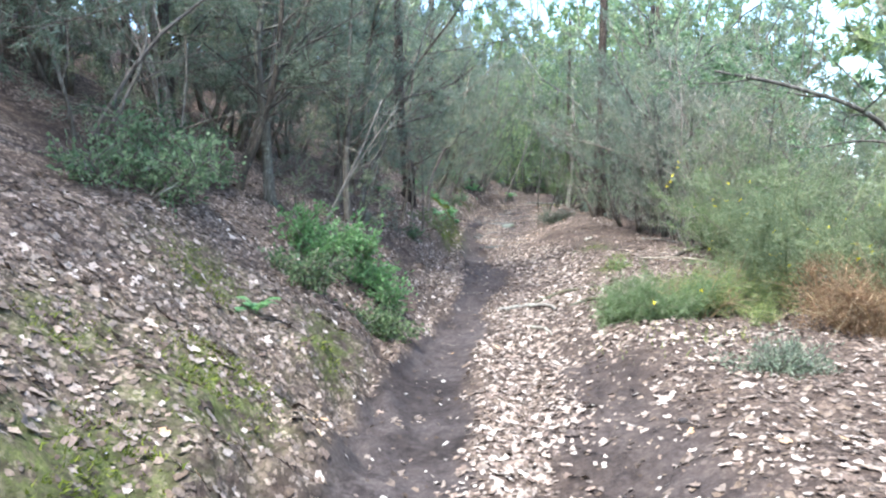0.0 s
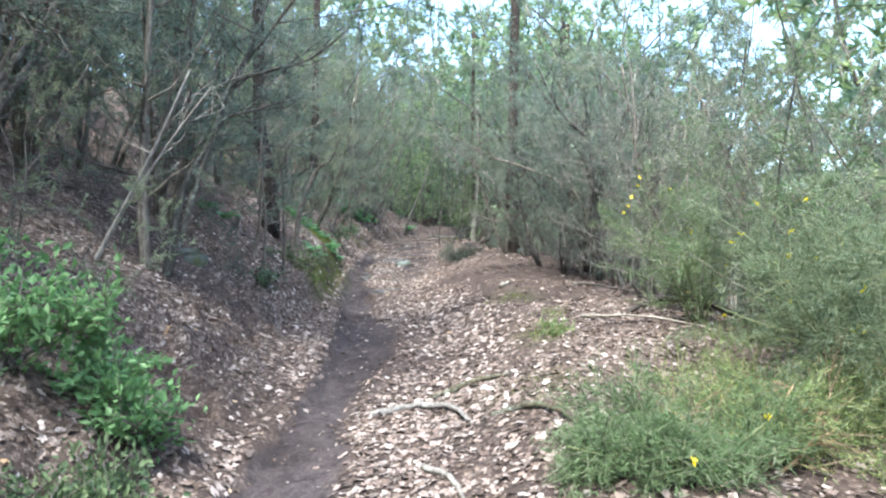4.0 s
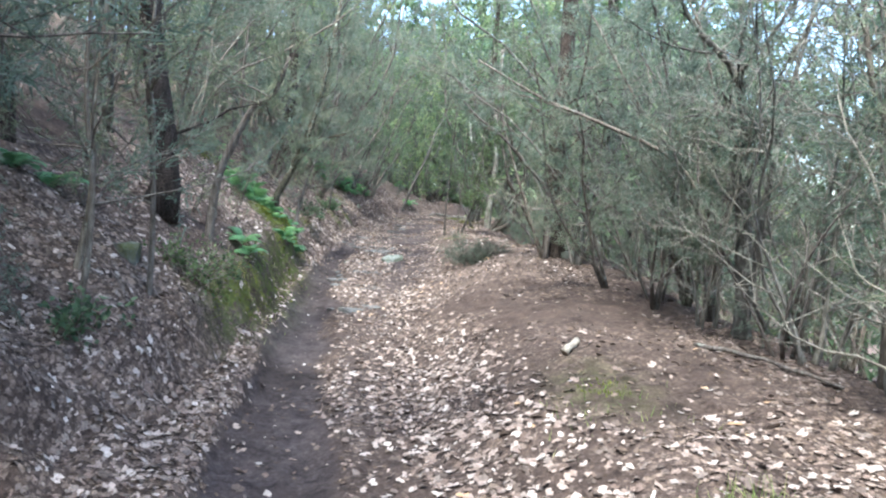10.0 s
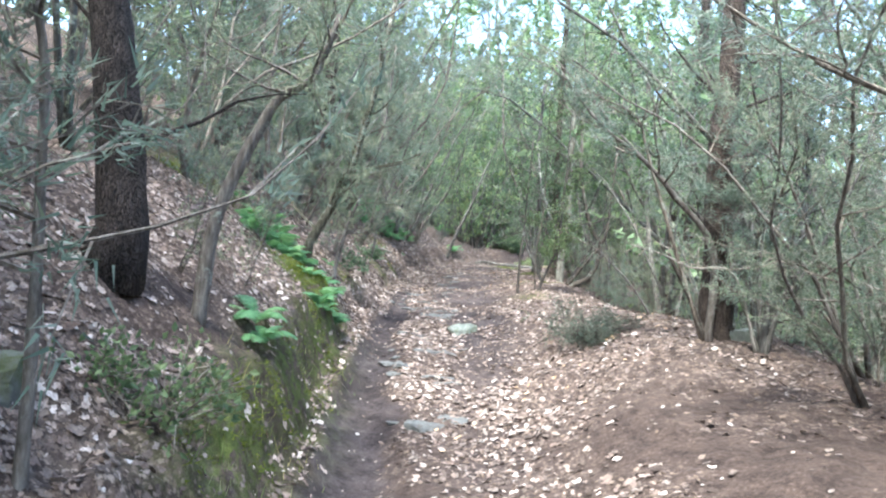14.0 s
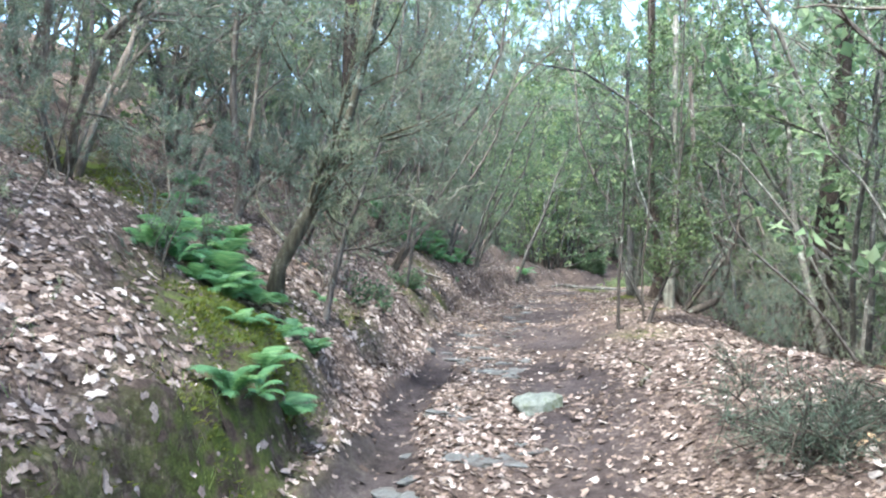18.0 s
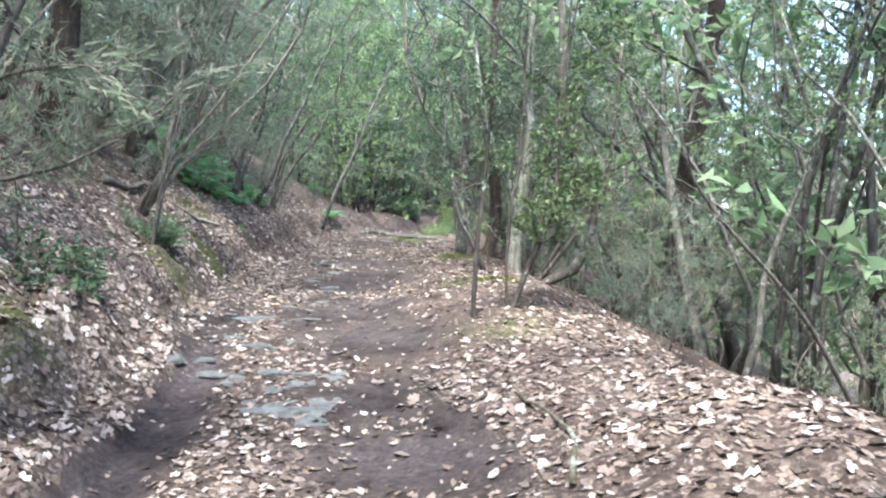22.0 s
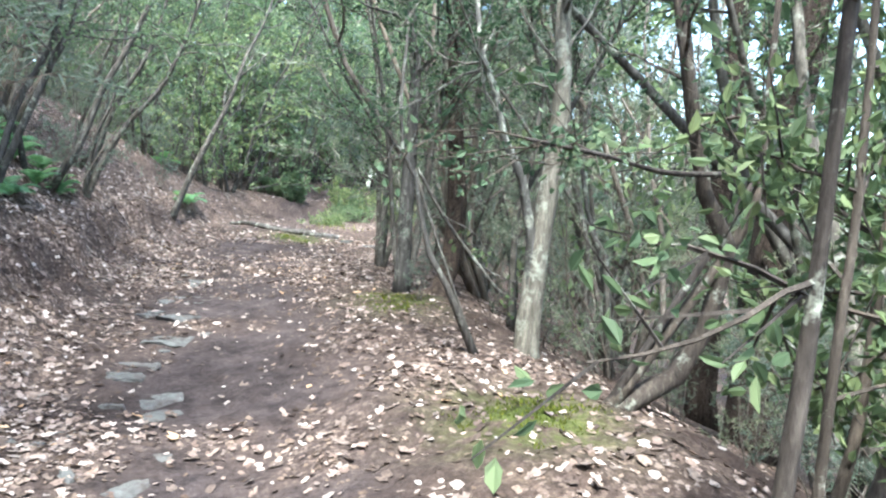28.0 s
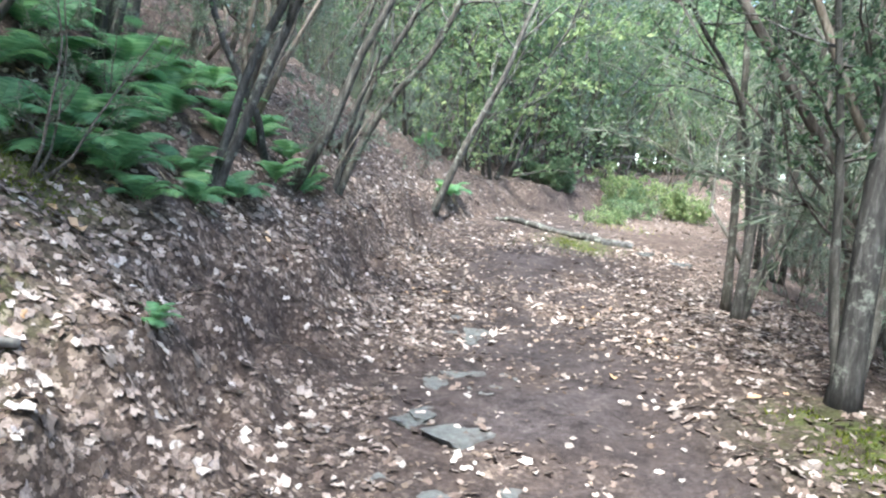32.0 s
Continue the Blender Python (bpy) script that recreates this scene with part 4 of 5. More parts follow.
        if free(x, y, 1.95):
            put_tree("far", r.integers(0, 4), x, y, r.uniform(0, 360), r.uniform(1.2, 1.7), (r.normal(0, 4), r.normal(0, 4)))
    # deeper in the wood
    r = np.random.default_rng(57)
    for _ in range(800):
        y = r.uniform(-12, 70)
        x = r.uniform(-17, 21)
        if y < 1 and -5 < x < 7:
            continue
        if along(TOE_X, y) - 6.5 < x < along(EDGE_X, y) + 5 and y < 50:
            continue
        if y < 9 and 0 < x < 7:
            continue
        if y >= 50 and abs(x - along(TROUGH_X, y)) < 1.6:
            continue
        if free(x, y, 2.2):
            put_tree("far", r.integers(0, 4), x, y, r.uniform(0, 360), r.uniform(0.75, 1.25), (r.normal(0, 5), r.normal(0, 5)))
    # saplings under the trees
    r = np.random.default_rng(58)
    for _ in range(300):
        y = r.uniform(9, 46)
        left = r.uniform() < 0.45
        x = along(TOE_X, y) - r.uniform(0.7, 3.5) if left else along(EDGE_X, y) + r.uniform(-0.1, 2.0) + (0.9 if 22 < y < 32 else 0)
        if x < along(TROUGH_X, y) + 2.2 and not left:
            continue
        if free(x, y, 0.55):
            ob = put_tree("mid", r.integers(0, 4), x, y, r.uniform(0, 360), r.uniform(0.14, 0.3), (r.normal(0, 8), r.normal(0, 8)))
            tagged(ob, "young tree heath sapling with soft grey-green foliage", "tree", "heath saplings under the trees")


thicket()


# trees that stand out along the way --------------------------------------------------
def hero(name, label, at, lines, bark, green, seed, category="tree", **kw):
    """A tree at a place on the ground; lines: ((offsets from the foot), first radius, last radius)."""
    foot = base(*at)
    stems = [(np.array([(0, 0, -0.1)] + list(p)) if p[0][2] > 0 else np.array(p), r0, r1) for p, r0, r1 in lines]
    return plant(name, label, category, grow(seed, stems, **kw), foot, bark, green)


THIN = dict(leaf=(0.085, 0.0115), lift=0.06)
BROAD = dict(leaf=(0.052, 0.028), spread=0.8, fold=2, lift=0.02)
PINE = dict(branches=12, twigs=4, leaves=16, reach=0.18, sides=12, leaf=(0.14, 0.01))
hero("heath_tree", "pale forked tree heath leaning out over the bank", (-1.82, 12.66), [(((0.19, 0, 0.98), (0.53, 0, 1.62), (0.74, 0, 2.24), (0.94, 0.1, 2.65), (1.3, 0.2, 3.8)), 0.055, 0.015), (((0.53, 0, 1.6), (0.77, -0.05, 2.27), (1.23, -0.2, 2.43), (1.74, -0.3, 2.56), (2.2, -0.4, 2.9)), 0.04, 0.01), (((0.56, 0, 1.7), (1.08, -0.2, 1.96), (1.57, -0.3, 2.08)), 0.03, 0.008)], MAT_OLD_BARK, MAT_HEATH, 301, branches=8, twigs=5, leaves=30, start=0.5, reach=0.22, dead=0.4, **THIN)
hero("heath_tree", "dark upright tree heath trunk on the bank", (-1.9, 12.21), [(((-0.03, 0, 0.97), (0.02, 0, 2.43), (0.1, 0.1, 4.6)), 0.075, 0.03)], MAT_HEATH_BARK, MAT_HEATH, 302, branches=12, twigs=5, leaves=45, start=0.3, dead=0.4, **THIN)
hero("heath_tree", "dark leaning tree heath at the top of the bank", (-2.3, 13.2), [(((0.1, 0, 0.9), (0.4, 0, 2.0), (0.9, 0.1, 4.2)), 0.05, 0.02)], MAT_HEATH_BARK, MAT_HEATH, 331, branches=12, twigs=5, leaves=54, start=0.25, **THIN)
hero("pine_tree", "old pine with thick dark plated bark on the bank", (-1.44, 18.02), [(((0.08, 0, 0.3), (0.04, 0, 0.75), (-0.06, 0, 1.42), (-0.16, 0, 2.1), (-0.2, 0.1, 5.0), (-0.1, 0.2, 10.0)), 0.19, 0.09)], MAT_PINE_BARK, MAT_HEATH, 303, start=0.4, **PINE)
hero("heath_tree", "thin grey tree heath stem on the leafy bank", (-0.87, 16.02), [(((0.01, 0, 0.61), (0.0, 0, 1.07), (-0.02, 0, 1.66), (-0.07, 0, 2.24), (0.1, 0.1, 4.2)), 0.03, 0.012)], MAT_HEATH_BARK, MAT_HEATH, 332, branches=12, twigs=5, leaves=42, start=0.3, dead=0.3, **THIN)
hero("heath_tree", "thin brown tree heath stem on the leafy bank", (-1.11, 15.12), [(((0.07, 0, 0.46), (0.08, 0, 1.03), (0.01, 0, 1.89), (0.1, 0.1, 3.8)), 0.03, 0.012)], MAT_HEATH_BARK, MAT_HEATH, 333, branches=11, twigs=5, leaves=36, start=0.35, dead=0.4, **THIN)
hero("heath_tree", "brown tree heath stem among fallen leaves", (-1.3, 15.5), [(((0.1, 0, 0.46), (0.13, 0, 0.88), (0.12, 0, 1.47), (0.3, 0.1, 3.6)), 0.035, 0.012)], MAT_HEATH_BARK, MAT_HEATH, 334, branches=11, twigs=5, leaves=36, start=0.35, dead=0.3, **THIN)
hero("pine_tree", "dark pine trunk further up the bank", (-2.75, 17.2), [(((0.0, 0, 0.75), (-0.15, 0, 1.51), (-0.25, 0.1, 7.0)), 0.11, 0.06)], MAT_PINE_BARK, MAT_HEATH, 304, start=0.4, **PINE)
hero("heath_tree", "big dark limb arching out from the bank", (-0.95, 18.4), [(((0.1, 0, 0.8), (0.36, 0, 1.45), (0.5, 0, 1.7), (0.75, -0.1, 1.85), (0.9, -0.1, 2.3)), 0.06, 0.02)], MAT_HEATH_BARK, MAT_HEATH, 335, branches=7, twigs=5, leaves=36, start=0.6, **THIN)
hero("evergreen_oak", "mossy trunk leaning out from the bank over the trail", (-1.03, 24.0), [(((0.07, 0, 0.36), (0.29, 0, 0.77), (0.46, 0, 1.1), (0.64, 0, 1.53), (0.9, 0, 2.6), (1.2, 0.1, 4.6)), 0.085, 0.03)], MAT_MOSSY_BARK, MAT_HEATH, 305, branches=14, twigs=5, leaves=51, start=0.25, sides=9, **THIN)
hero("heath_tree", "thin tree heath stem leaning over the trail", (-0.64, 24.5), [(((0.1, 0, 0.43), (0.21, 0, 0.87), (0.36, 0, 1.28), (0.65, 0, 2.2), (0.8, 0.1, 3.8)), 0.04, 0.012)], MAT_HEATH_BARK, MAT_HEATH, 306, branches=13, twigs=6, leaves=51, start=0.2, **THIN)
hero("heath_tree", "upright grey trunk on the hillside", (-2.86, 28.89), [(((-0.05, 0, 1.96), (-0.13, 0, 4.22), (-0.1, 0, 6.5)), 0.09, 0.04)], MAT_OLD_BARK, MAT_HEATH, 336, branches=12, twigs=5, leaves=51, start=0.3, **THIN)
hero("pine_tree", "thick old pine trunk high on the bank", (-1.7, 30.3), [(((0.02, 0, 0.6), (0.05, 0, 1.1), (0.1, 0.1, 3.0), (0.2, 0.1, 9.0)), 0.24, 0.12)], MAT_PINE_BARK, MAT_HEATH, 307, start=0.4, **PINE)
hero("evergreen_oak", "pair of lichen-spotted stems leaning from the bank", (0.05, 34.6), [(((0.27, 0, 0.72), (0.54, 0, 1.45), (0.75, 0, 2.07), (1.3, 0, 4.4)), 0.05, 0.018), (((0.2, 0.1, 0.94), (0.5, 0.1, 1.65), (0.6, 0.1, 2.19), (0.9, 0.2, 4.2)), 0.045, 0.016)], MAT_OLD_BARK, MAT_SUNLIT, 308, branches=10, twigs=5, leaves=22, start=0.45, **BROAD)
hero("evergreen_oak", "clump of slender lichen-spotted stems on the bank", (0.75, 37.2), [(((0.44, 0, 0.96), (1.04, 0, 1.83), (1.48, 0, 3.15), (1.8, 0.1, 4.8)), 0.055, 0.018), (((0.33, 0.05, 1.26), (0.78, 0.1, 2.19), (1.0, 0.2, 3.04), (1.3, 0.2, 4.6)), 0.045, 0.016), (((0.15, -0.1, 0.9), (0.4, -0.1, 1.7), (0.6, 0, 4.0)), 0.04, 0.015)], MAT_OLD_BARK, MAT_SUNLIT, 309, branches=9, twigs=5, leaves=22, start=0.45, **BROAD)
hero("evergreen_oak", "slender stem leaning far over the trail", (2.08, 41.1), [(((0.47, 0, 1.17), (1.0, 0, 2.38), (1.31, 0, 3.38), (1.72, 0.1, 4.37), (2.1, 0.1, 6.0)), 0.075, 0.02)], MAT_OLD_BARK, MAT_SUNLIT, 310, branches=13, twigs=5, leaves=24, start=0.4, **BROAD)
hero("heath_tree", "tree heath with a sawn-off snag and twisted grey limbs", (4.6, 15.9), [(((-0.05, 0, 1.03), (-0.2, 0, 1.9), (-0.3, 0, 2.2)), 0.085, 0.06), (((-0.06, 0, 1.22), (-0.2, 0, 2.4), (-0.73, 0, 2.98), (-1.2, 0, 3.9)), 0.06, 0.015), (((0.1, 0, 1.0), (0.3, 0, 2.3), (0.7, 0.1, 3.8)), 0.05, 0.015)], MAT_OLD_BARK, MAT_HEATH, 311, branches=11, twigs=6, leaves=45, start=0.35, dead=0.3, **THIN)
hero("heath_tree", "dark forked tree heath in the thicket", (4.97, 14.5), [(((0.0, 0, 0.9), (0.01, 0, 1.85), (0.37, 0, 2.38), (0.78, 0, 2.88), (1.3, 0, 3.6)), 0.055, 0.015), (((-0.03, 0, 1.6), (-0.3, 0, 2.4), (-0.5, 0, 3.6)), 0.04, 0.015)], MAT_HEATH_BARK, MAT_HEATH, 337, branches=12, twigs=6, leaves=48, start=0.25, dead=0.2, **THIN)
hero("pine_tree", "tall pine with flaking dark bark beside the trail edge", (4.0, 20.85), [(((0.0, 0, 0.6), (-0.02, 0, 1.3), (-0.05, 0, 2.3), (0.03, 0, 3.4), (0.15, 0.1, 9.5)), 0.2, 0.1)], MAT_PINE_BARK, MAT_HEATH, 312, start=0.4, **PINE)
hero("heath_tree", "grey forked limb reaching out from beside the pine", (3.8, 20.6), [(((0.02, 0, 1.0), (-0.42, 0, 1.56), (-0.79, 0, 1.94), (-1.3, 0, 2.31), (-1.8, 0, 2.9)), 0.05, 0.012), (((-0.7, 0, 1.85), (-0.89, 0, 2.39), (-1.3, 0, 2.58)), 0.025, 0.008)], MAT_HEATH_BARK, MAT_HEATH, 313, branches=9, twigs=6, leaves=36, start=0.45, dead=0.4, **THIN)
hero("heath_tree", "many-stemmed tree heath fanning out beside the pine", (4.25, 20.3), [(((0.05, 0, 0.6), (0.2, 0, 1.1), (0.4, 0, 1.65), (0.35, 0, 2.4), (0.3, 0, 3.4)), 0.045, 0.012), (((0.22, 0.1, 0.75), (0.5, 0.2, 1.7), (0.75, 0.3, 3.0)), 0.035, 0.01), (((-0.02, 0.1, 0.9), (0.06, 0.1, 1.9), (-0.02, 0.2, 3.3)), 0.035, 0.01), (((0.12, -0.1, 0.5), (0.4, -0.15, 1.0), (0.8, -0.2, 1.9), (1.0, -0.2, 2.8)), 0.03, 0.01), (((-0.15, 0, 0.35), (-0.33, 0.05, 0.85), (-0.3, 0.1, 1.5)), 0.028, 0.008)], MAT_OLD_BARK, MAT_HEATH, 338, branches=10, twigs=6, leaves=24, start=0.42, dead=0.5, **THIN)
hero("dead_sapling", "bare pale branch reaching out in front of the pine", (4.2, 20.25), [(((-0.3, 0, 0.83), (-0.75, 0, 0.88), (-1.05, 0, 1.0), (-1.4, 0, 1.08)), 0.016, 0.005)], MAT_DEAD, MAT_HEATH, 351, branches=6, twigs=3, leaves=4, start=0.4, reach=0.25, dead=1.0, **THIN)
hero("dead_sapling", "straight dark dead branch leaning against the pine", (3.85, 20.6), [(((-0.25, 0, 0.45), (-0.52, 0, 0.95)), 0.03, 0.02)], MAT_DARK_BARK, MAT_HEATH, 352, branches=2, twigs=2, leaves=3, start=0.5, reach=0.2, dead=1.0, **THIN)
hero("pine_tree", "tall pale pine trunk standing down the slope", (8.6, 33.0), [(((0.0, 0, 2.5), (0.1, 0, 6.0), (0.2, 0.1, 11.0)), 0.2, 0.1)], MAT_PINE_BARK, MAT_HEATH, 353, start=0.55, **PINE)
hero("heath_tree", "stout dark trunk standing back in the wood above the bank", (-4.64, 11.2), [(((0.0, 0, 0.9), (-0.03, 0, 2.0), (0.1, 0.1, 6.0)), 0.15, 0.06)], MAT_DARK_BARK, MAT_HEATH, 354, branches=14, twigs=6, leaves=50, start=0.35, dead=0.2, sides=10, **THIN)
hero("heath_tree", "dark leaning trunk with bare twisted limbs on the bank", (-2.75, 8.95), [(((0.15, 0, 0.4), (0.38, 0, 0.93), (0.57, 0.05, 1.9), (0.7, 0.1, 4.2)), 0.055, 0.025), (((0.3, 0, 0.75), (0.55, -0.1, 1.25), (1.0, -0.15, 1.3), (1.5, -0.2, 1.12)), 0.018, 0.005), (((0.4, 0, 1.0), (0.7, 0.1, 1.5), (1.3, 0.1, 1.7)), 0.018, 0.005), (((0.35, 0, 0.9), (0.1, -0.1, 1.4), (-0.2, -0.1, 1.3)), 0.014, 0.004)], MAT_DARK_BARK, MAT_HEATH, 355, branches=9, twigs=6, leaves=36, start=0.5, dead=0.6, **THIN)
hero("evergreen_oak", "thin straight sapling at the trail edge", (2.74, 26.87), [(((0.02, 0, 0.78), (0.07, 0, 1.47), (0.16, 0.05, 3.2)), 0.027, 0.012)], MAT_DARK_BARK, MAT_OAK, 314, branches=9, twigs=4, leaves=8, start=0.6, reach=0.18, **BROAD)
hero("holly_tree", "bushy young holly with dark leaning stems and glossy leaves", (3.15, 27.1), [(((0.12, 0, 0.25), (0.27, 0, 0.62), (0.4, 0, 1.0), (0.46, 0, 1.9), (0.6, 0.1, 4.8)), 0.034, 0.01), (((-0.05, -0.05, 0.4), (-0.03, -0.05, 1.0), (0.06, 0, 1.7), (0.1, 0.1, 4.6)), 0.02, 0.008), (((0.2, 0.1, 0.4), (0.33, 0.12, 0.8), (0.42, 0.15, 1.6), (0.8, 0.3, 3.8)), 0.026, 0.01)], MAT_DARK_BARK, MAT_OAK, 315, branches=12, twigs=6, leaves=18, start=0.42, reach=0.13, side_bias=(0.9, 0.2, 0), **BROAD)
hero("evergreen_oak", "old grey multi-stemmed oak at the trail edge", (4.22, 33.1), [(((0.0, 0, 1.42), (0.0, 0, 2.4), (-0.1, 0, 3.34), (0, 0.1, 5.6)), 0.09, 0.04), (((0.2, 0.1, 0.8), (0.35, 0.1, 2.2), (0.6, 0.1, 4.6)), 0.06, 0.03), (((-0.1, 0.1, 0.7), (-0.25, 0.1, 1.8), (-0.7, 0.1, 4.0)), 0.04, 0.015)], MAT_OLD_BARK, MAT_OAK, 316, branches=12, twigs=5, leaves=24, start=0.55, sides=10, **BROAD)
hero("pine_tree", "dark reddish pine trunk behind the grey oak", (4.7, 33.2), [(((0.17, 0, 0.77), (0.05, 0, 2.25), (0.0, 0, 2.97), (0.1, 0.1, 9.0)), 0.13, 0.07)], MAT_PINE_BARK, MAT_HEATH, 317, start=0.5, **PINE)
hero("dead_sapling", "bare pale crooked stem bent like an elbow", (4.0, 30.6), [(((-0.3, 0.1, 0.55), (-0.42, 0.2, 0.78), (-0.48, 0.3, 1.1), (-0.52, 0.35, 1.36), (-0.64, 0.35, 1.55), (-0.66, 0.4, 1.95), (-0.6, 0.5, 2.6)), 0.03, 0.012), (((-0.52, 0.35, 1.4), (-0.24, 0.3, 1.02), (0.2, 0.2, 0.5)), 0.012, 0.016)], MAT_OLD_BARK, MAT_OAK, 318, branches=4, twigs=3, leaves=5, start=0.6, reach=0.2, dead=0.6, **BROAD)
hero("evergreen_oak", "dark twisted oak trunk curving up from the slope", (4.2, 29.4), [(((0.26, 0, 0.05), (0.6, 0, 0.2), (0.76, -0.05, 0.5), (0.8, -0.1, 0.8), (0.8, -0.15, 1.05), (0.55, -0.15, 1.4), (0.42, -0.15, 1.85), (0.28, -0.1, 2.55), (0.25, 0.0, 4.2)), 0.085, 0.035), (((0.8, -0.12, 0.98), (0.92, -0.2, 1.3), (0.96, -0.2, 1.6), (1.1, -0.1, 3.2)), 0.045, 0.02), (((0.95, -0.2, 1.55), (0.6, -0.25, 1.5), (0.1, -0.3, 1.47), (-0.45, -0.5, 1.5), (-1.1, -0.8, 1.5)), 0.028, 0.009)], MAT_DARK_BARK, MAT_OAK, 319, branches=8, twigs=5, leaves=7, start=0.72, reach=0.22, sides=9, **BROAD)
hero("evergreen_oak", "stout pale lichen-covered forked trunk at the trail edge", (4.4, 30.65), [(((0.03, 0, 0.65), (0.11, 0, 1.38), (0.16, 0, 2.15), (0.14, 0.05, 2.9), (0.2, 0.1, 5.6)), 0.105, 0.05), (((-0.02, 0, 0.95), (-0.16, -0.02, 1.42), (-0.36, -0.05, 1.72), (-0.46, -0.05, 2.05), (-0.58, 0, 2.35), (-0.7, 0.1, 3.4)), 0.05, 0.018)], MAT_LICHEN_BARK, MAT_OAK, 320, branches=10, twigs=5, leaves=18, start=0.62, sides=10, **BROAD)
hero("evergreen_oak", "clump of grey leaning stems beside the trail", (4.75, 35.5), [(((0.02, 0, 0.95), (0.05, 0, 2.04), (0.15, 0, 2.9), (0.4, 0, 4.4)), 0.06, 0.02), (((0.15, 0.3, 0.82), (-0.1, 0.3, 2.06), (-0.65, 0.3, 2.83), (-1.2, 0.3, 3.8)), 0.045, 0.015), (((0.4, 0.1, 1.22), (0.45, 0.1, 2.29), (0.8, 0.1, 4.2)), 0.05, 0.02)], MAT_OLD_BARK, MAT_OAK, 321, branches=11, twigs=5, leaves=22, start=0.5, **BROAD)
hero("pine_tree", "thick pine trunk standing below the trail edge", (7.28, 31.0), [(((0.02, 0, 1.65), (0.21, 0, 3.43), (0.56, 0, 6.16), (0.8, 0.1, 10.0)), 0.25, 0.1)], MAT_PINE_BARK, MAT_HEATH, 322, start=0.45, **PINE)
hero("dead_sapling", "long thin bare stem leaning back into the thicket", (4.9, 24.6), [(((-0.4, 0, 0.55), (-0.76, 0, 1.0), (-1.45, 0, 1.67), (-1.62, 0, 2.34)), 0.022, 0.008)], MAT_HEATH_BARK, MAT_HEATH, 339, branches=6, twigs=4, leaves=15, start=0.4, dead=0.7, **THIN)
hero("heath_tree", "tall tree heath with a bare grey limb over the trail", (4.7, 6.9), [(((-0.1, 0, 1.0), (-0.3, 0, 1.7), (-0.7, 0, 2.1), (-1.4, 0, 2.35), (-2.1, 0, 2.5)), 0.05, 0.012), (((0.2, 0, 1.5), (0.3, 0, 3.6)), 0.05, 0.015)], MAT_OLD_BARK, MAT_SUNLIT, 340, branches=9, twigs=6, leaves=20, start=0.4, dead=0.3, **BROAD)


hero("heath_tree", "stout grey trunk on the open bank", (-2.41, 9.31), [(((-0.06, 0, 1.01), (-0.15, 0, 2.01), (-0.08, 0, 2.67), (0.1, 0.1, 5.0)), 0.085, 0.03), (((0.0, 0, 1.5), (0.5, 0, 2.1), (1.3, 0, 2.6)), 0.03, 0.01)], MAT_OLD_BARK, MAT_HEATH, 341, branches=13, twigs=6, leaves=40, start=0.35, dead=0.5, **THIN)
hero("dead_sapling", "pale broken dead stem leaning out of the thicket", (-2.1, 11.2), [(((0.25, 0, 0.4), (0.6, 0, 1.1), (0.95, 0, 1.9)), 0.03, 0.012), (((0.3, 0.05, 0.5), (0.75, 0.05, 1.2), (1.15, 0.05, 1.75)), 0.022, 0.01)], MAT_DEAD, MAT_HEATH, 342, branches=4, twigs=3, leaves=4, start=0.5, dead=1.0, **THIN)
hero("heath_tree", "dark leaning trunk high on the bank", (-3.9, 9.8), [(((-0.15, 0, 0.8), (-0.3, 0, 1.8), (-0.2, 0.1, 4.4)), 0.075, 0.03)], MAT_HEATH_BARK, MAT_HEATH, 343, branches=13, twigs=6, leaves=40, start=0.3, dead=0.3, **THIN)
hero("evergreen_oak", "twisted trunk with bare forked limbs high on the bank", (-2.0, 25.6), [(((0.1, 0, 0.35), (0.0, 0, 0.9), (-0.05, 0, 2.0), (0.1, 0, 4.0)), 0.07, 0.03), (((0.2, 0, 0.3), (0.6, 0, 0.6), (0.95, 0, 0.95)), 0.045, 0.03), (((0.08, 0, 0.5), (0.2, 0, 1.2), (0.3, 0, 2.6)), 0.04, 0.02)], MAT_HEATH_BARK, MAT_HEATH, 344, branches=9, twigs=5, leaves=40, start=0.5, dead=0.4, **THIN)


hero("heath_tree", "tree heath with a long dark limb arching over the trail", (4.9, 17.2), [(((-0.1, 0, 1.0), (-0.5, -0.1, 1.75), (-1.5, -0.2, 2.15), (-2.1, -0.2, 2.35), (-2.8, -0.2, 2.7)), 0.042, 0.01), (((0.1, 0, 1.2), (0.2, 0, 2.5), (0.1, 0, 4.4)), 0.05, 0.02)], MAT_HEATH_BARK, MAT_HEATH, 345, branches=7, twigs=6, leaves=40, start=0.5, dead=0.6, **THIN)
hero("dead_sapling", "bare grey forked branch rising from the bank", (-0.25, 28.4), [(((0.1, 0, 0.8), (0.25, 0, 1.5), (0.1, 0, 1.75), (-0.2, 0, 1.9)), 0.017, 0.008), (((0.2, 0.1, 1.2), (0.4, 0.2, 1.7), (0.35, 0.2, 2.1)), 0.012, 0.006)], MAT_OLD_BARK, MAT_HEATH, 346, branches=5, twigs=3, leaves=4, start=0.4, reach=0.3, dead=1.0, **THIN)
hero("heath_tree", "grey trunk with a bare limb above the ferns", (-1.6, 37.2), [(((0.1, 0, 0.9), (0.15, 0, 2.0), (0.3, 0, 4.6)), 0.09, 0.03), (((0.12, 0, 0.8), (0.6, 0, 1.25), (1.4, 0, 1.4)), 0.03, 0.01)], MAT_OLD_BARK, MAT_SUNLIT, 347, branches=11, twigs=5, leaves=22, start=0.45, **BROAD)


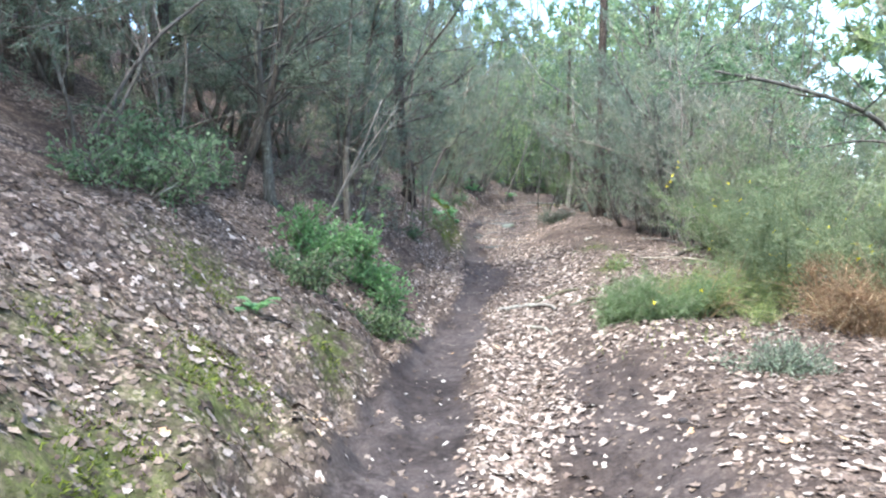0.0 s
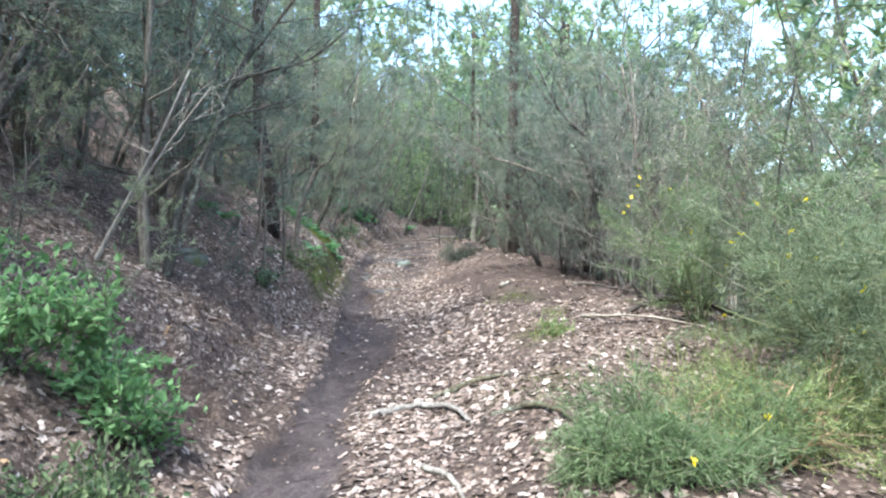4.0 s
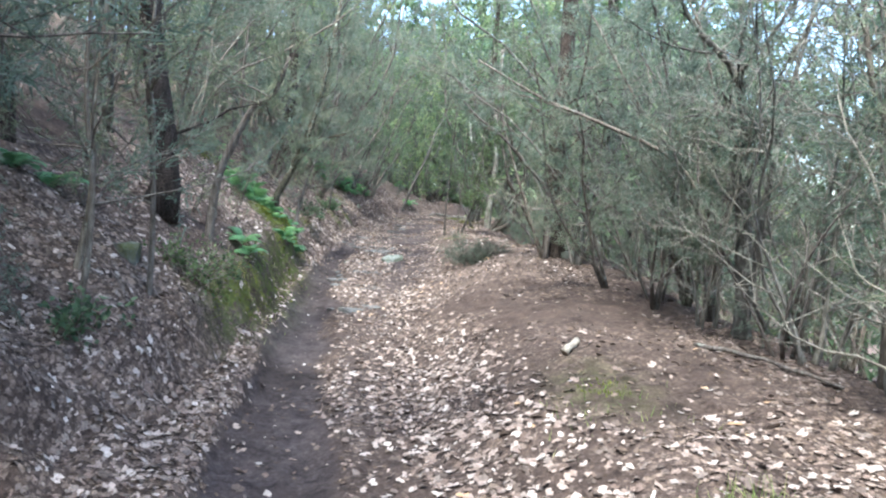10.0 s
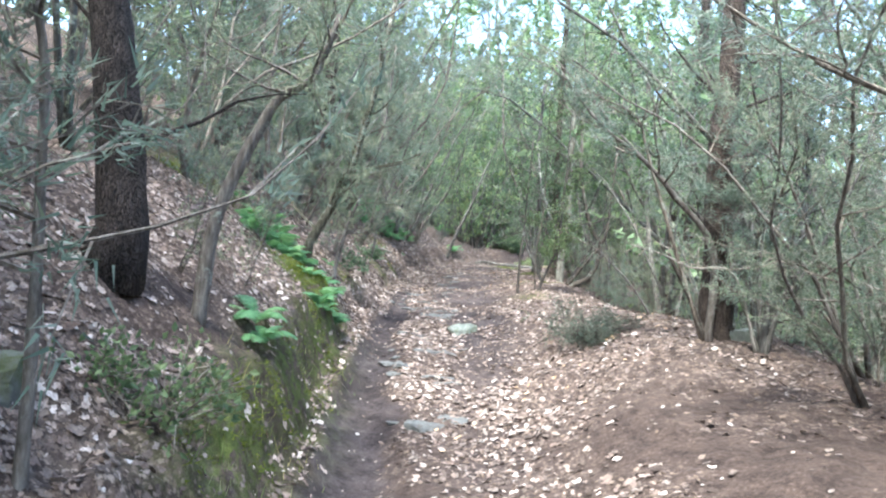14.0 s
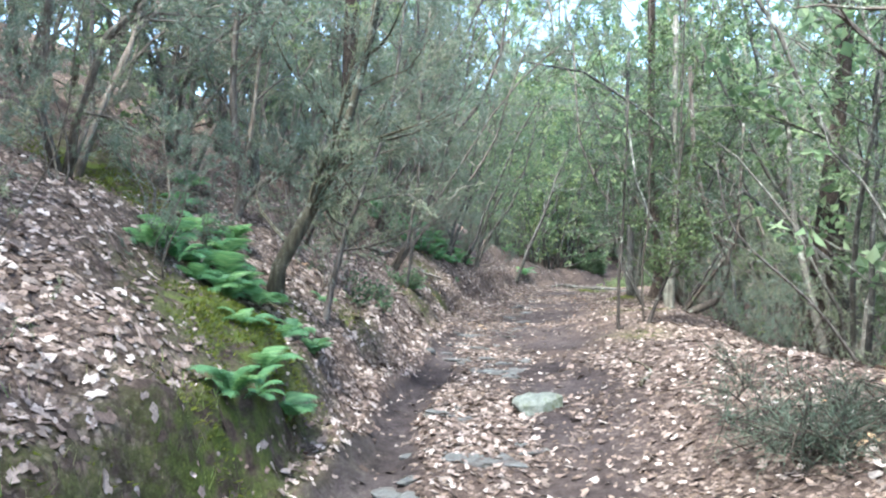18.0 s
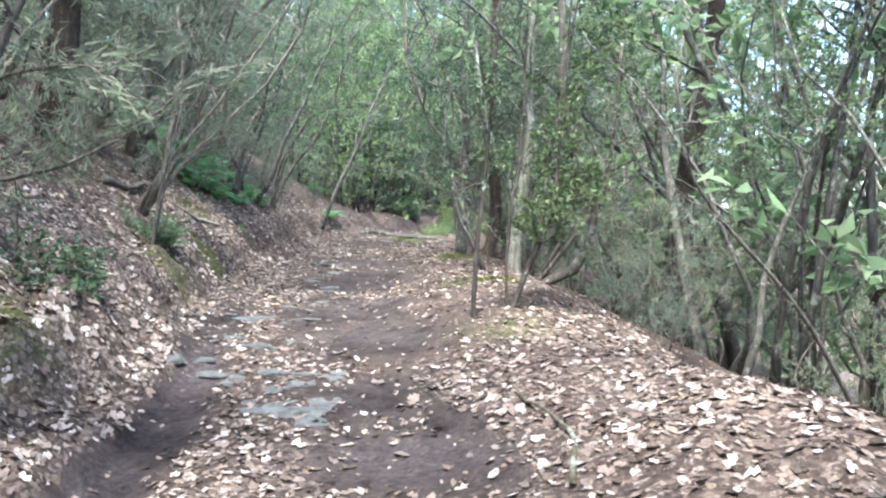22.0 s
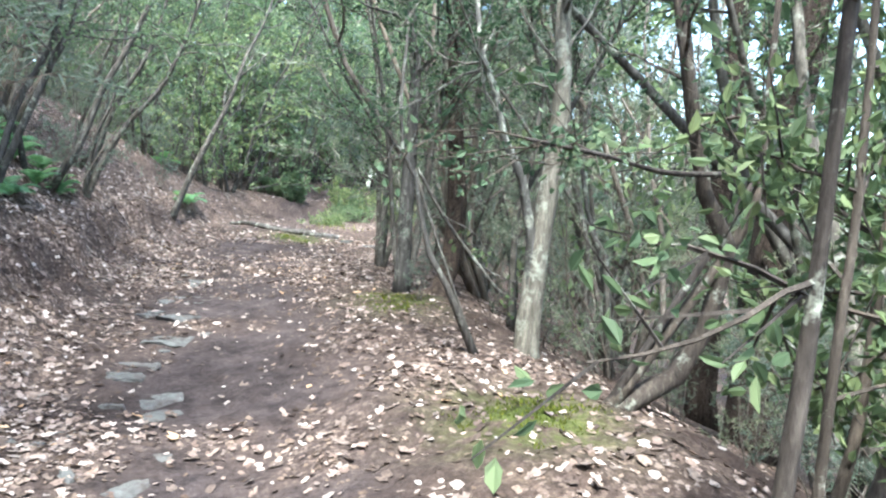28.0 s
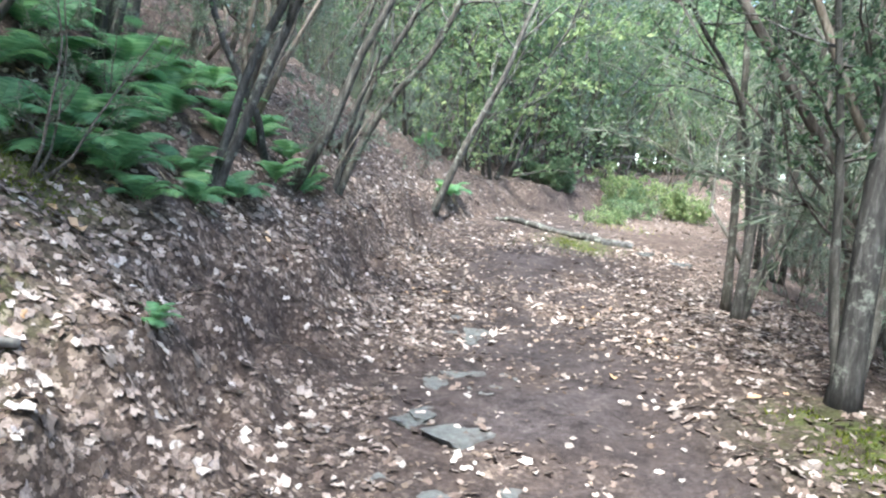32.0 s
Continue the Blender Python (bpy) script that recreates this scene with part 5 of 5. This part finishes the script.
hero("evergreen_oak", "tall leafy oak reaching over the bend", (4.9, 36.0), [(((-0.1, 0, 1.5), (-0.3, 0, 3.4), (-1.0, 0, 5.4), (-1.8, 0, 6.8)), 0.05, 0.015)], MAT_OLD_BARK, MAT_SUNLIT, 349, branches=16, twigs=6, leaves=24, start=0.45, reach=0.3, **BROAD)
hero("evergreen_oak", "leafy oak leaning from the bank over the trail", (-1.9, 28.2), [(((0.4, 0, 1.4), (1.1, 0, 3.0), (2.0, 0, 4.6), (2.9, 0, 5.8)), 0.05, 0.015)], MAT_OLD_BARK, MAT_SUNLIT, 350, branches=15, twigs=6, leaves=22, start=0.5, reach=0.28, **BROAD)


# shrubs ---------------------------------------------------------------------------------
def bush(name, label, at, height, width, stems, seed, bark, green, leaves=22, leaf=(0.05, 0.026), fold=True, branches=7, lean=0.0, spread=0.8, flowers=0, category="shrub"):
    r = np.random.default_rng(seed)
    lines = []
    for _ in range(stems):
        a = r.uniform(0, 2 * math.pi)
        foot = np.array([math.cos(a) * 0.1 * width, math.sin(a) * 0.1 * width, -0.06])
        way = np.array([math.cos(a) * width / height + lean, math.sin(a) * width / height, 1.0])
        lines.append((wander(r, foot, way, height * r.uniform(0.7, 1.15), 7, 0.16, 0.0), 0.014, 0.004))
    root = plant(name, label, category, grow(seed + 1, lines, branches, 4, leaves, 0.15, 0.4, leaf, spread, 0.04, fold, 5), base(*at), bark, green, trunk_name="stem")
    if flowers:
        shape = Shape()
        crown = np.concatenate([np.asarray(l[0])[3:] for l in lines])
        pick = crown[r.integers(0, len(crown), flowers)] + r.normal(size=(flowers, 3)) * np.array([0.16, 0.16, 0.14])
        for p in pick:
            k = 5
            cen = np.repeat(p[None], k, 0)
            blades(shape, r, cen, np.repeat(np.array([[0, 0, 0.3]]), k, 0), 0.03, 0.022, 1.0, True)
        part("blossom", shape.data(), MAT_FLOWER, root, "small bright yellow blossoms")
    return root


bush("evergreen_shrub", "leafy green evergreen shrub at the foot of the bank", (-0.8, 8.7), 0.75, 0.55, 9, 401, MAT_HEATH_BARK, MAT_LUSH, 14, (0.062, 0.036))
bush("evergreen_shrub", "leafy green evergreen shrub on the leafy bank", (-1.45, 8.3), 0.85, 0.5, 8, 402, MAT_HEATH_BARK, MAT_LUSH, 13, (0.062, 0.036))
bush("evergreen_shrub", "small dark green shrub among fallen leaves", (-0.75, 7.6), 0.35, 0.3, 6, 403, MAT_HEATH_BARK, MAT_OAK, 16)
bush("evergreen_shrub", "low green shrub on the open bank", (-2.9, 6.6), 0.8, 0.75, 8, 404, MAT_HEATH_BARK, MAT_SUNLIT, 6, (0.06, 0.034))
bush("evergreen_shrub", "low green shrub high on the bank", (-3.4, 8.0), 0.9, 0.7, 8, 405, MAT_HEATH_BARK, MAT_OAK, 10)
bush("evergreen_shrub", "leafy green evergreen shrub on the open bank", (-3.3, 8.2), 0.8, 0.7, 9, 421, MAT_HEATH_BARK, MAT_SUNLIT, 10)
bush("evergreen_shrub", "leafy green evergreen shrub on the open bank", (-2.65, 6.1), 0.7, 0.75, 9, 422, MAT_HEATH_BARK, MAT_SUNLIT, 6, (0.06, 0.034))
bush("evergreen_shrub", "thin low shrub among moss and fallen leaves", (-1.45, 6.9), 0.4, 0.35, 7, 423, MAT_HEATH_BARK, MAT_OAK, 12)
bush("evergreen_shrub", "small grey-green plant on the trail margin", (2.5, 5.2), 0.25, 0.3, 8, 424, MAT_HEATH_BARK, MAT_HEATH, 16, (0.04, 0.014))
bush("evergreen_shrub", "bright green seedling in the trail", (2.6, 11.65), 0.12, 0.1, 5, 425, MAT_HEATH_BARK, MAT_BROOM, 10, (0.05, 0.025))
bush("evergreen_shrub", "leafy green shrub at the bend of the trail", (7.5, 47.1), 0.8, 0.8, 8, 426, MAT_HEATH_BARK, MAT_SUNLIT, 12, (0.08, 0.045))
bush("evergreen_shrub", "leafy green shrub at the bend of the trail", (6.2, 44.9), 0.5, 0.6, 7, 427, MAT_HEATH_BARK, MAT_SUNLIT, 10, (0.07, 0.04))
for k, (x, y, h) in enumerate(((5.7, 48.6, 1.0), (8.0, 49.3, 1.2), (9.6, 48.2, 1.1))):
    bush("evergreen_shrub", "leafy undergrowth in sunlit pale green beyond the bend", (x, y), h, 0.9 * h, 8, 440 + 2 * k, MAT_HEATH_BARK, MAT_SUNLIT, 14, (0.1, 0.055), branches=6)
bush("heath_shrub", "low dark feathery heath bush on the leafy berm", (2.72, 21.6), 0.62, 0.55, 11, 429, MAT_DARK_BARK, MAT_DARK_HEATH, 18, (0.07, 0.005), False, spread=0.6)
bush("evergreen_shrub", "low leafy bush on the bank", (-0.35, 29.0), 0.35, 0.65, 9, 430, MAT_HEATH_BARK, MAT_SUNLIT, 6, (0.055, 0.035), branches=4)
bush("gorse_bush", "low sprawling green broom among fallen leaves beside the trail", (2.3, 7.6), 0.62, 0.95, 20, 411, MAT_GREEN_TWIG, MAT_BROOM, 40, (0.055, 0.006), False, spread=0.7, flowers=5)
bush("gorse_bush", "low sprawling green broom among fallen leaves beside the trail", (3.05, 7.9), 0.7, 0.95, 20, 412, MAT_GREEN_TWIG, MAT_BROOM, 40, (0.055, 0.006), False, spread=0.7, flowers=5)
bush("dead_shrub", "dry straw-coloured twigs standing in the low broom", (2.6, 7.5), 0.62, 0.5, 7, 431, MAT_DRY, MAT_DRY, 5, (0.05, 0.004), False, branches=4, spread=0.5)
bush("gorse_bush", "tall soft broom with pale green tips and yellow flowers", (4.0, 8.2), 1.75, 0.75, 15, 413, MAT_GREEN_TWIG, MAT_SOFT, 62, (0.055, 0.0065), False, spread=0.8, flowers=26)
bush("gorse_bush", "tall soft broom with pale green tips and yellow flowers", (4.55, 6.9), 1.75, 0.8, 15, 414, MAT_GREEN_TWIG, MAT_SOFT, 62, (0.055, 0.0065), False, spread=0.8, flowers=26)
bush("dead_shrub", "tangle of brown dead twigs under the tall broom", (3.9, 6.7), 0.75, 0.6, 22, 432, MAT_DRY, MAT_RUST, 18, (0.05, 0.006), False, branches=6, spread=0.8)
bush("dead_shrub", "tangle of brown dead twigs under the tall broom", (4.3, 7.6), 0.8, 0.6, 18, 433, MAT_DRY, MAT_RUST, 18, (0.05, 0.006), False, branches=6, spread=0.8)
bush("gorse_bush", "arching broom with yellow flowers above the trail edge", (4.35, 11.6), 1.75, 0.35, 9, 415, MAT_GREEN_TWIG, MAT_BROOM, 44, (0.055, 0.006), False, lean=-0.4, spread=0.5, flowers=14)
bush("evergreen_shrub", "bushy evergreen at the trail edge", (4.6, 9.4), 2.2, 0.8, 10, 416, MAT_HEATH_BARK, MAT_BROOM, 44, (0.06, 0.009), False)
bush("evergreen_shrub", "bushy evergreen at the trail edge", (5.2, 11.0), 2.6, 0.9, 10, 417, MAT_HEATH_BARK, MAT_HEATH, 48, (0.06, 0.009), False)
bush("evergreen_shrub", "small dark-leaved shrub on the leafy bank", (-0.85, 14.9), 0.4, 0.4, 6, 418, MAT_HEATH_BARK, MAT_OAK, 6, (0.065, 0.04), branches=4)
bush("evergreen_shrub", "small dark-leaved shrub on the leafy bank", (-0.75, 16.9), 0.45, 0.4, 6, 419, MAT_HEATH_BARK, MAT_OAK, 7, (0.055, 0.03), branches=4)
bush("evergreen_shrub", "low leafy shrub on the bank", (-0.6, 26.2), 0.4, 0.6, 7, 420, MAT_HEATH_BARK, MAT_OAK, 6, (0.06, 0.035), branches=4)


# ferns ---------------------------------------------------------------------------------
def frond_shape(length, seed):
    r = np.random.default_rng(seed)
    line = np.array([(t * length * (0.95 - 0.25 * t), 0, length * (0.62 * t - 0.62 * t * t)) for t in np.linspace(0, 1, 9)])
    shape = Shape()
    tube(shape, line, np.linspace(0.005, 0.0015, 9), 3)
    for k in range(26):
        t = 0.16 + 0.82 * k / 25
        i = min(int(t * 8), 7)
        p = line[i] + (line[i + 1] - line[i]) * (t * 8 - i)
        d = unit(line[i + 1] - line[i])
        ln = length * 0.26 * math.sin(math.pi * (0.12 + 0.86 * (1 - t) ** 0.9)) * r.uniform(0.9, 1.1) + 0.01
        for s in (-1, 1):
            w = unit(np.array([0, s, 0]) + 0.35 * d + np.array([0, 0, -0.12]))
            wid = d * length * 0.0115
            tip = p + w * ln + np.array([0, 0, -0.15 * ln])
            m = p + w * ln * 0.5
            shape.add([p - wid, p + wid, m + wid * 0.9, tip, m - wid * 0.9], [(0, 1, 2, 4), (4, 2, 3)])
    return shape.data()


FRONDS = [part("frond", frond_shape(0.62 + 0.07 * i, 500 + i), MAT_FERN, None).data for i in range(3)]
for ob in [o for o in bpy.data.objects if o.name.startswith("frond")]:
    bpy.data.objects.remove(ob)


def fern(x, y, size, seed, count=7, label="bright green fern growing from the mossy bank"):
    r = np.random.default_rng(seed)
    root = thing("fern", label, "fern", "ferns on the bank")
    root.matrix_basis = pose(*base(x, y, 0.02), 0, 0, 0) @ Matrix.Scale(size, 4)
    for k in range(count):
        ob = part("frond", FRONDS[r.integers(0, 3)], None, root)
        ob.matrix_basis = pose(0, 0, 0, r.normal(0, 8), -r.uniform(5, 50), k * 360 / count + r.uniform(-18, 18)) @ Matrix.Scale(r.uniform(0.75, 1.15), 4)
    return root


k = 0
for x, y, s in [(-1.05, 23.0, 0.65), (-1.25, 23.3, 0.7), (-1.5, 23.0, 0.7), (-1.4, 23.7, 0.7), (-0.95, 23.4, 0.6), (-1.75, 23.3, 0.7), (-0.45, 21.4, 0.55), (-0.55, 22.7, 0.4), (-1.37, 5.35, 0.4), (-2.2, 24.55, 0.55), (-1.57, 24.2, 0.5), (-1.45, 23.35, 0.55), (-1.65, 24.65, 0.5), (-1.03, 22.8, 0.5), (-1.19, 23.6, 0.5), (-1.9, 24.3, 0.55), (-1.74, 23.6, 0.55), (-0.62, 23.3, 0.42), (-0.46, 23.4, 0.4), (-0.44, 21.95, 0.5), (-2.6, 25.7, 0.6), (-1.3, 22.9, 0.5), (-1.55, 22.6, 0.55),
                (-0.71, 19.3, 0.6), (-0.58, 19.1, 0.5), (-0.42, 21.7, 0.45), (-0.3, 22.1, 0.5), (-0.7, 22.3, 0.45), (-2.0, 16.6, 0.6), (-2.2, 16.3, 0.55), (-0.75, 24.9, 0.4),
                (-0.76, 33.26, 0.8), (-0.51, 33.46, 0.75), (-0.25, 33.6, 0.7), (-1.06, 34.4, 0.85), (-0.83, 34.86, 0.85), (-0.42, 35.1, 0.75), (-0.14, 35.56, 0.6), (-1.75, 35.8, 0.9), (-1.5, 36.2, 0.9), (-1.18, 36.6, 0.85), (-1.35, 34.65, 0.9), (-0.67, 33.9, 0.85), (-1.1, 33.8, 0.85),
                (-0.9, 35.4, 0.85), (-1.45, 35.2, 0.9), (-0.5, 34.3, 0.8), (-1.9, 34.9, 0.9), (-0.65, 35.9, 0.8), (-1.6, 34.0, 0.85), (-2.1, 36.3, 0.9), (-0.6, 37.0, 0.7), (-1.3, 33.2, 0.75),
                (0.1, 34.1, 0.6), (0.2, 34.9, 0.65), (-0.1, 34.6, 0.65), (0.35, 35.7, 0.65), (0.05, 36.1, 0.7), (-0.3, 36.4, 0.75), (0.5, 36.6, 0.6), (0.25, 37.0, 0.65), (-0.2, 37.4, 0.7), (-0.9, 37.8, 0.8), (-0.05, 33.5, 0.55), (-0.9, 36.2, 0.8), (-1.3, 37.3, 0.8),
                (2.3, 41.9, 0.8), (2.5, 42.6, 0.8), (0.55, 36.2, 0.5), (-0.2, 28.9, 0.4), (0.35, 32.6, 0.3), (1.9, 44.2, 0.9)]:
    k += 1
    fern(x, y, s, 600 + k, 9 + k % 4)


# stones ----------------------------------------------------------------------------------
def stone(x, y, size, flat, turn, seed, mat, label, proud=0.5, worn=False):
    bm = bmesh.new()
    bmesh.ops.create_icosphere(bm, subdivisions=3, radius=1.0)
    r = np.random.default_rng(seed + 900)
    off = Vector((seed * 3.7, seed * 1.3, 0))
    cuts = [(Vector(r.normal(size=3) * np.array([1, 1, 0.35])).normalized(), r.uniform(0.55, 0.85)) for _ in range(9)]
    cuts.append((Vector((r.normal(0, 0.12), r.normal(0, 0.12), 1)).normalized(), 0.55))
    for v in bm.verts:
        n = noise.noise(v.co * 1.1 + off) * 0.35 + noise.noise(v.co * 2.7 + off) * 0.15
        v.co *= 1.1 + n
        for way, far in cuts[:4] if worn else cuts:
            v.co -= way * max(v.co.dot(way) - far, 0) * 0.94
        v.co += Vector((0, 0, 1)) * (noise.noise(v.co * 4 + off) * 0.14 + noise.noise(v.co * 9 + off) * 0.07)
        v.co = Vector((v.co.x * size[0] * 0.62, v.co.y * size[1] * 0.62, v.co.z * flat))
    me = bpy.data.meshes.new("stone")
    bm.to_mesh(me)
    bm.free()
    me.materials.append(mat)
    ob = new("stone", me)
    ob.matrix_basis = pose(x, y, float(ground_z(x, y)) - flat * (0.62 - proud), random.uniform(-3, 3), random.uniform(-3, 3), turn)
    return tagged(ob, label, "stone", "stones in the trail")


SLAB = "flat grey-green schist slab worn smooth in the trail"
for k, (x, y, sx, sy, fl, tu) in enumerate([(0.8, 19.75, 0.42, 0.34, 0.1, 20), (0.9, 22.45, 0.75, 0.5, 0.1, -15), (0.6, 21.7, 0.3, 0.4, 0.06, 30), (0.95, 20.9, 0.3, 0.22, 0.05, 0), (0.75, 23.4, 0.25, 0.3, 0.05, 40),
                                             (0.83, 27.05, 0.5, 0.4, 0.07, 15), (0.62, 26.3, 0.45, 0.35, 0.06, 60), (1.15, 26.2, 0.55, 0.3, 0.07, -20), (1.25, 25.4, 0.5, 0.32, 0.07, 10), (0.85, 28.2, 0.5, 0.35, 0.06, 35), (1.1, 29.0, 0.3, 0.4, 0.05, -10), (1.25, 25.9, 0.3, 0.2, 0.05, 70),
                                             (1.69, 30.85, 0.34, 0.28, 0.07, 0), (1.55, 29.6, 0.45, 0.3, 0.06, 30), (1.6, 31.6, 0.4, 0.25, 0.05, -30), (1.92, 32.9, 0.4, 0.3, 0.06, 20), (1.8, 32.2, 0.5, 0.35, 0.06, 5), (2.05, 33.8, 0.35, 0.3, 0.05, 60), (1.35, 28.3, 0.3, 0.25, 0.05, 10), (2.2, 35, 0.3, 0.3, 0.05, 10), (1.2, 30.3, 0.25, 0.2, 0.05, 10)]):
    stone(x, y, (sx, sy), fl, tu, k + 1, MAT_STONE, SLAB, 0.14)
    q = np.random.default_rng(960 + k)
    for m in range(3):
        a, w = q.uniform(0, 6.28), q.uniform(0.1, 0.22)
        stone(x + math.cos(a) * (sx * 0.5 + 0.1), y + math.sin(a) * (sy * 0.5 + 0.14), (w * 1.3, w), 0.035, q.uniform(0, 180), k * 4 + m + 120, MAT_STONE, "small broken piece of grey schist trodden into the trail", 0.16)
stone(1.43, 23.62, (0.42, 0.34), 0.15, 10, 4, MAT_LICHEN_STONE, "rounded pale lichen-covered stone in the trail", 0.34, True)
stone(4.28, 20.75, (0.42, 0.3), 0.2, 30, 70, MAT_LICHEN_STONE, "pale lichen-covered stone at the foot of the pine", 0.5)
for k, (x, y, sx, sy, fl, tu) in enumerate([(-1.77, 13.73, 0.4, 0.3, 0.2, 20), (-1.9, 13.95, 0.35, 0.3, 0.15, 80), (-1.26, 16.5, 0.35, 0.4, 0.2, 10)]):
    stone(x, y, (sx, sy), fl, tu, k + 60, MAT_MOSSY_STONE, "mossy stone half buried in the leafy bank", 0.3)


# logs, roots and sticks ---------------------------------------------------------------------
def stick(name, label, pts, r0, r1, mat, seed, category="branch", twigs=0):
    r = np.random.default_rng(seed)
    p = [(x, y, float(ground_z(x, y)) + h) for x, y, h in pts]
    o = np.array(p[0])
    shape = Shape()
    line = smooth_line(np.array(p) - o, 5)
    line[1:-1] += r.normal(size=(len(line) - 2, 3)) * 0.008
    tube(shape, line, np.linspace(r0, r1, len(line)), 8, 0.1, r)
    for _ in range(twigs):
        i = r.integers(1, len(line) - 1)
        tube(shape, wander(r, line[i], r.normal(size=3) + np.array([0, 0, 0.8]), r.uniform(0.2, 0.5), 4, 0.3), (0.006, 0.005, 0.004, 0.003, 0.002), 4)
    ob = part(name, shape.data(), mat, None)
    ob.data.shade_smooth()
    ob.location = o
    return tagged(ob, label, category)


stick("fallen_log", "arching dark fallen branch lying at the trail edge", [(3.8, 12.6, -0.05), (4.1, 12.6, 0.12), (4.7, 12.5, 0.15), (5.5, 12.4, 0.1)], 0.025, 0.045, MAT_DARK_BARK, 701, "log", 2)
stick("fallen_branch", "long thin bare stick on the leaves", [(3.2, 12.4, 0.03), (3.8, 11.6, 0.06), (4.5, 11.0, 0.03)], 0.018, 0.008, MAT_DEAD, 702)
stick("tree_root", "exposed grey root crossing the trail", [(0.65, 10.0, 0.0), (1.0, 10.1, 0.03), (1.3, 9.8, 0.03), (1.42, 9.2, 0.0)], 0.035, 0.015, MAT_DEAD, 703, "root")
stick("tree_root", "exposed grey root crossing the trail", [(1.2, 10.3, 0.0), (1.55, 10.15, 0.04), (1.9, 10.2, 0.0)], 0.035, 0.02, MAT_MOSSY_BARK, 704, "root")
stick("tree_root", "exposed grey root crossing the trail", [(1.55, 9.2, 0.0), (1.85, 8.9, 0.03), (2.05, 8.4, 0.0)], 0.03, 0.012, MAT_MOSSY_BARK, 705, "root")
stick("tree_root", "exposed grey root crossing the trail", [(1.0, 8.6, 0.0), (1.15, 8.3, 0.03), (1.2, 7.9, 0.0)], 0.025, 0.012, MAT_DEAD, 706, "root")
stick("wood_chip", "pale weathered chunk of dead wood on the leaves", [(2.68, 15.12, 0.03), (2.85, 15.38, 0.04)], 0.035, 0.03, MAT_DEAD, 707)
stick("fallen_log", "half-buried mossy log across the trail", [(3.5, 43.2, 0.02), (3.9, 42.5, 0.045), (4.35, 41.8, 0.03), (4.8, 41.2, 0.05), (5.2, 40.7, 0.03)], 0.05, 0.075, MAT_OLD_BARK, 708, "log")
stick("fallen_branch", "thin bare stick lying on the leaves", [(2.3, 23.6, 0.02), (2.5, 24.1, 0.03), (2.45, 24.8, 0.02)], 0.016, 0.008, MAT_MOSSY_BARK, 709)
stick("fallen_branch", "thin bare stick on the berm", [(4.0, 15.6, 0.03), (4.3, 15.0, 0.05), (4.5, 14.3, 0.03)], 0.022, 0.012, MAT_HEATH_BARK, 710)

for k, (x, y, sx, sy, fl, tu, mossy) in enumerate([(4.55, 41.7, 0.3, 0.25, 0.1, 0, 1), (4.95, 41.2, 0.35, 0.25, 0.12, 20, 1), (5.2, 40.8, 0.45, 0.3, 0.14, -20, 0), (5.5, 40.0, 0.3, 0.25, 0.1, 40, 0), (5.75, 39.2, 0.3, 0.3, 0.1, 10, 0)]):
    stone(x, y, (sx, sy), fl, tu, k + 80, MAT_MOSSY_STONE if mossy else MAT_STONE, "stone edging beside the old log in the trail", 0.5)


# grass ---------------------------------------------------------------------------------------
def grass(x, y, count, tall, wide, seed, label):
    r = np.random.default_rng(seed)
    shape = Shape()
    cen = np.stack([r.normal(0, wide, count), r.normal(0, wide, count), np.zeros(count)], 1)
    o = np.array(base(x, y, 0.0))
    cen[:, 2] = ground_z(cen[:, 0] + x, cen[:, 1] + y) - o[2] - 0.01
    blades(shape, r, cen, np.repeat(np.array([[0, 0, 1.0]]), count, 0), tall, 0.007, 0.35)
    ob = part("grass_tuft", shape.data(), MAT_GRASS, None)
    ob.location = o
    return tagged(ob, label, "grass", "grass tufts by the trail", "stuff")


for k, (x, y, n, t, w) in enumerate([(-0.4, 17.3, 130, 0.09, 0.16), (-0.45, 18.2, 130, 0.1, 0.16), (-0.42, 19.9, 140, 0.1, 0.18), (-0.4, 20.8, 140, 0.09, 0.2), (4.3, 10.6, 160, 0.28, 0.25), (3.7, 9.9, 180, 0.22, 0.3), (2.75, 9.0, 150, 0.16, 0.3), (3.4, 9.2, 160, 0.2, 0.3), (2.2, 6.3, 120, 0.1, 0.35), (2.9, 12.6, 60, 0.14, 0.12), (4.4, 40.3, 160, 0.12, 0.4), (6.3, 43.8, 120, 0.18, 0.4), (2.6, 13.9, 60, 0.08, 0.25)]):
    grass(x, y, n, t, w, 800 + k, "short green and straw-coloured grass tuft beside the trail")

stick("fallen_log", "dark dead branch lying along the bank", [(-1.05, 29.9, 0.06), (-0.9, 30.4, 0.05), (-0.8, 30.9, 0.08)], 0.05, 0.035, MAT_HEATH_BARK, 711, "log", 3)
stick("fallen_branch", "pale dead branch lying down the bank", [(-0.3, 31.2, 0.04), (-0.15, 31.6, 0.05), (0.1, 31.9, 0.03)], 0.03, 0.02, MAT_DEAD, 712)
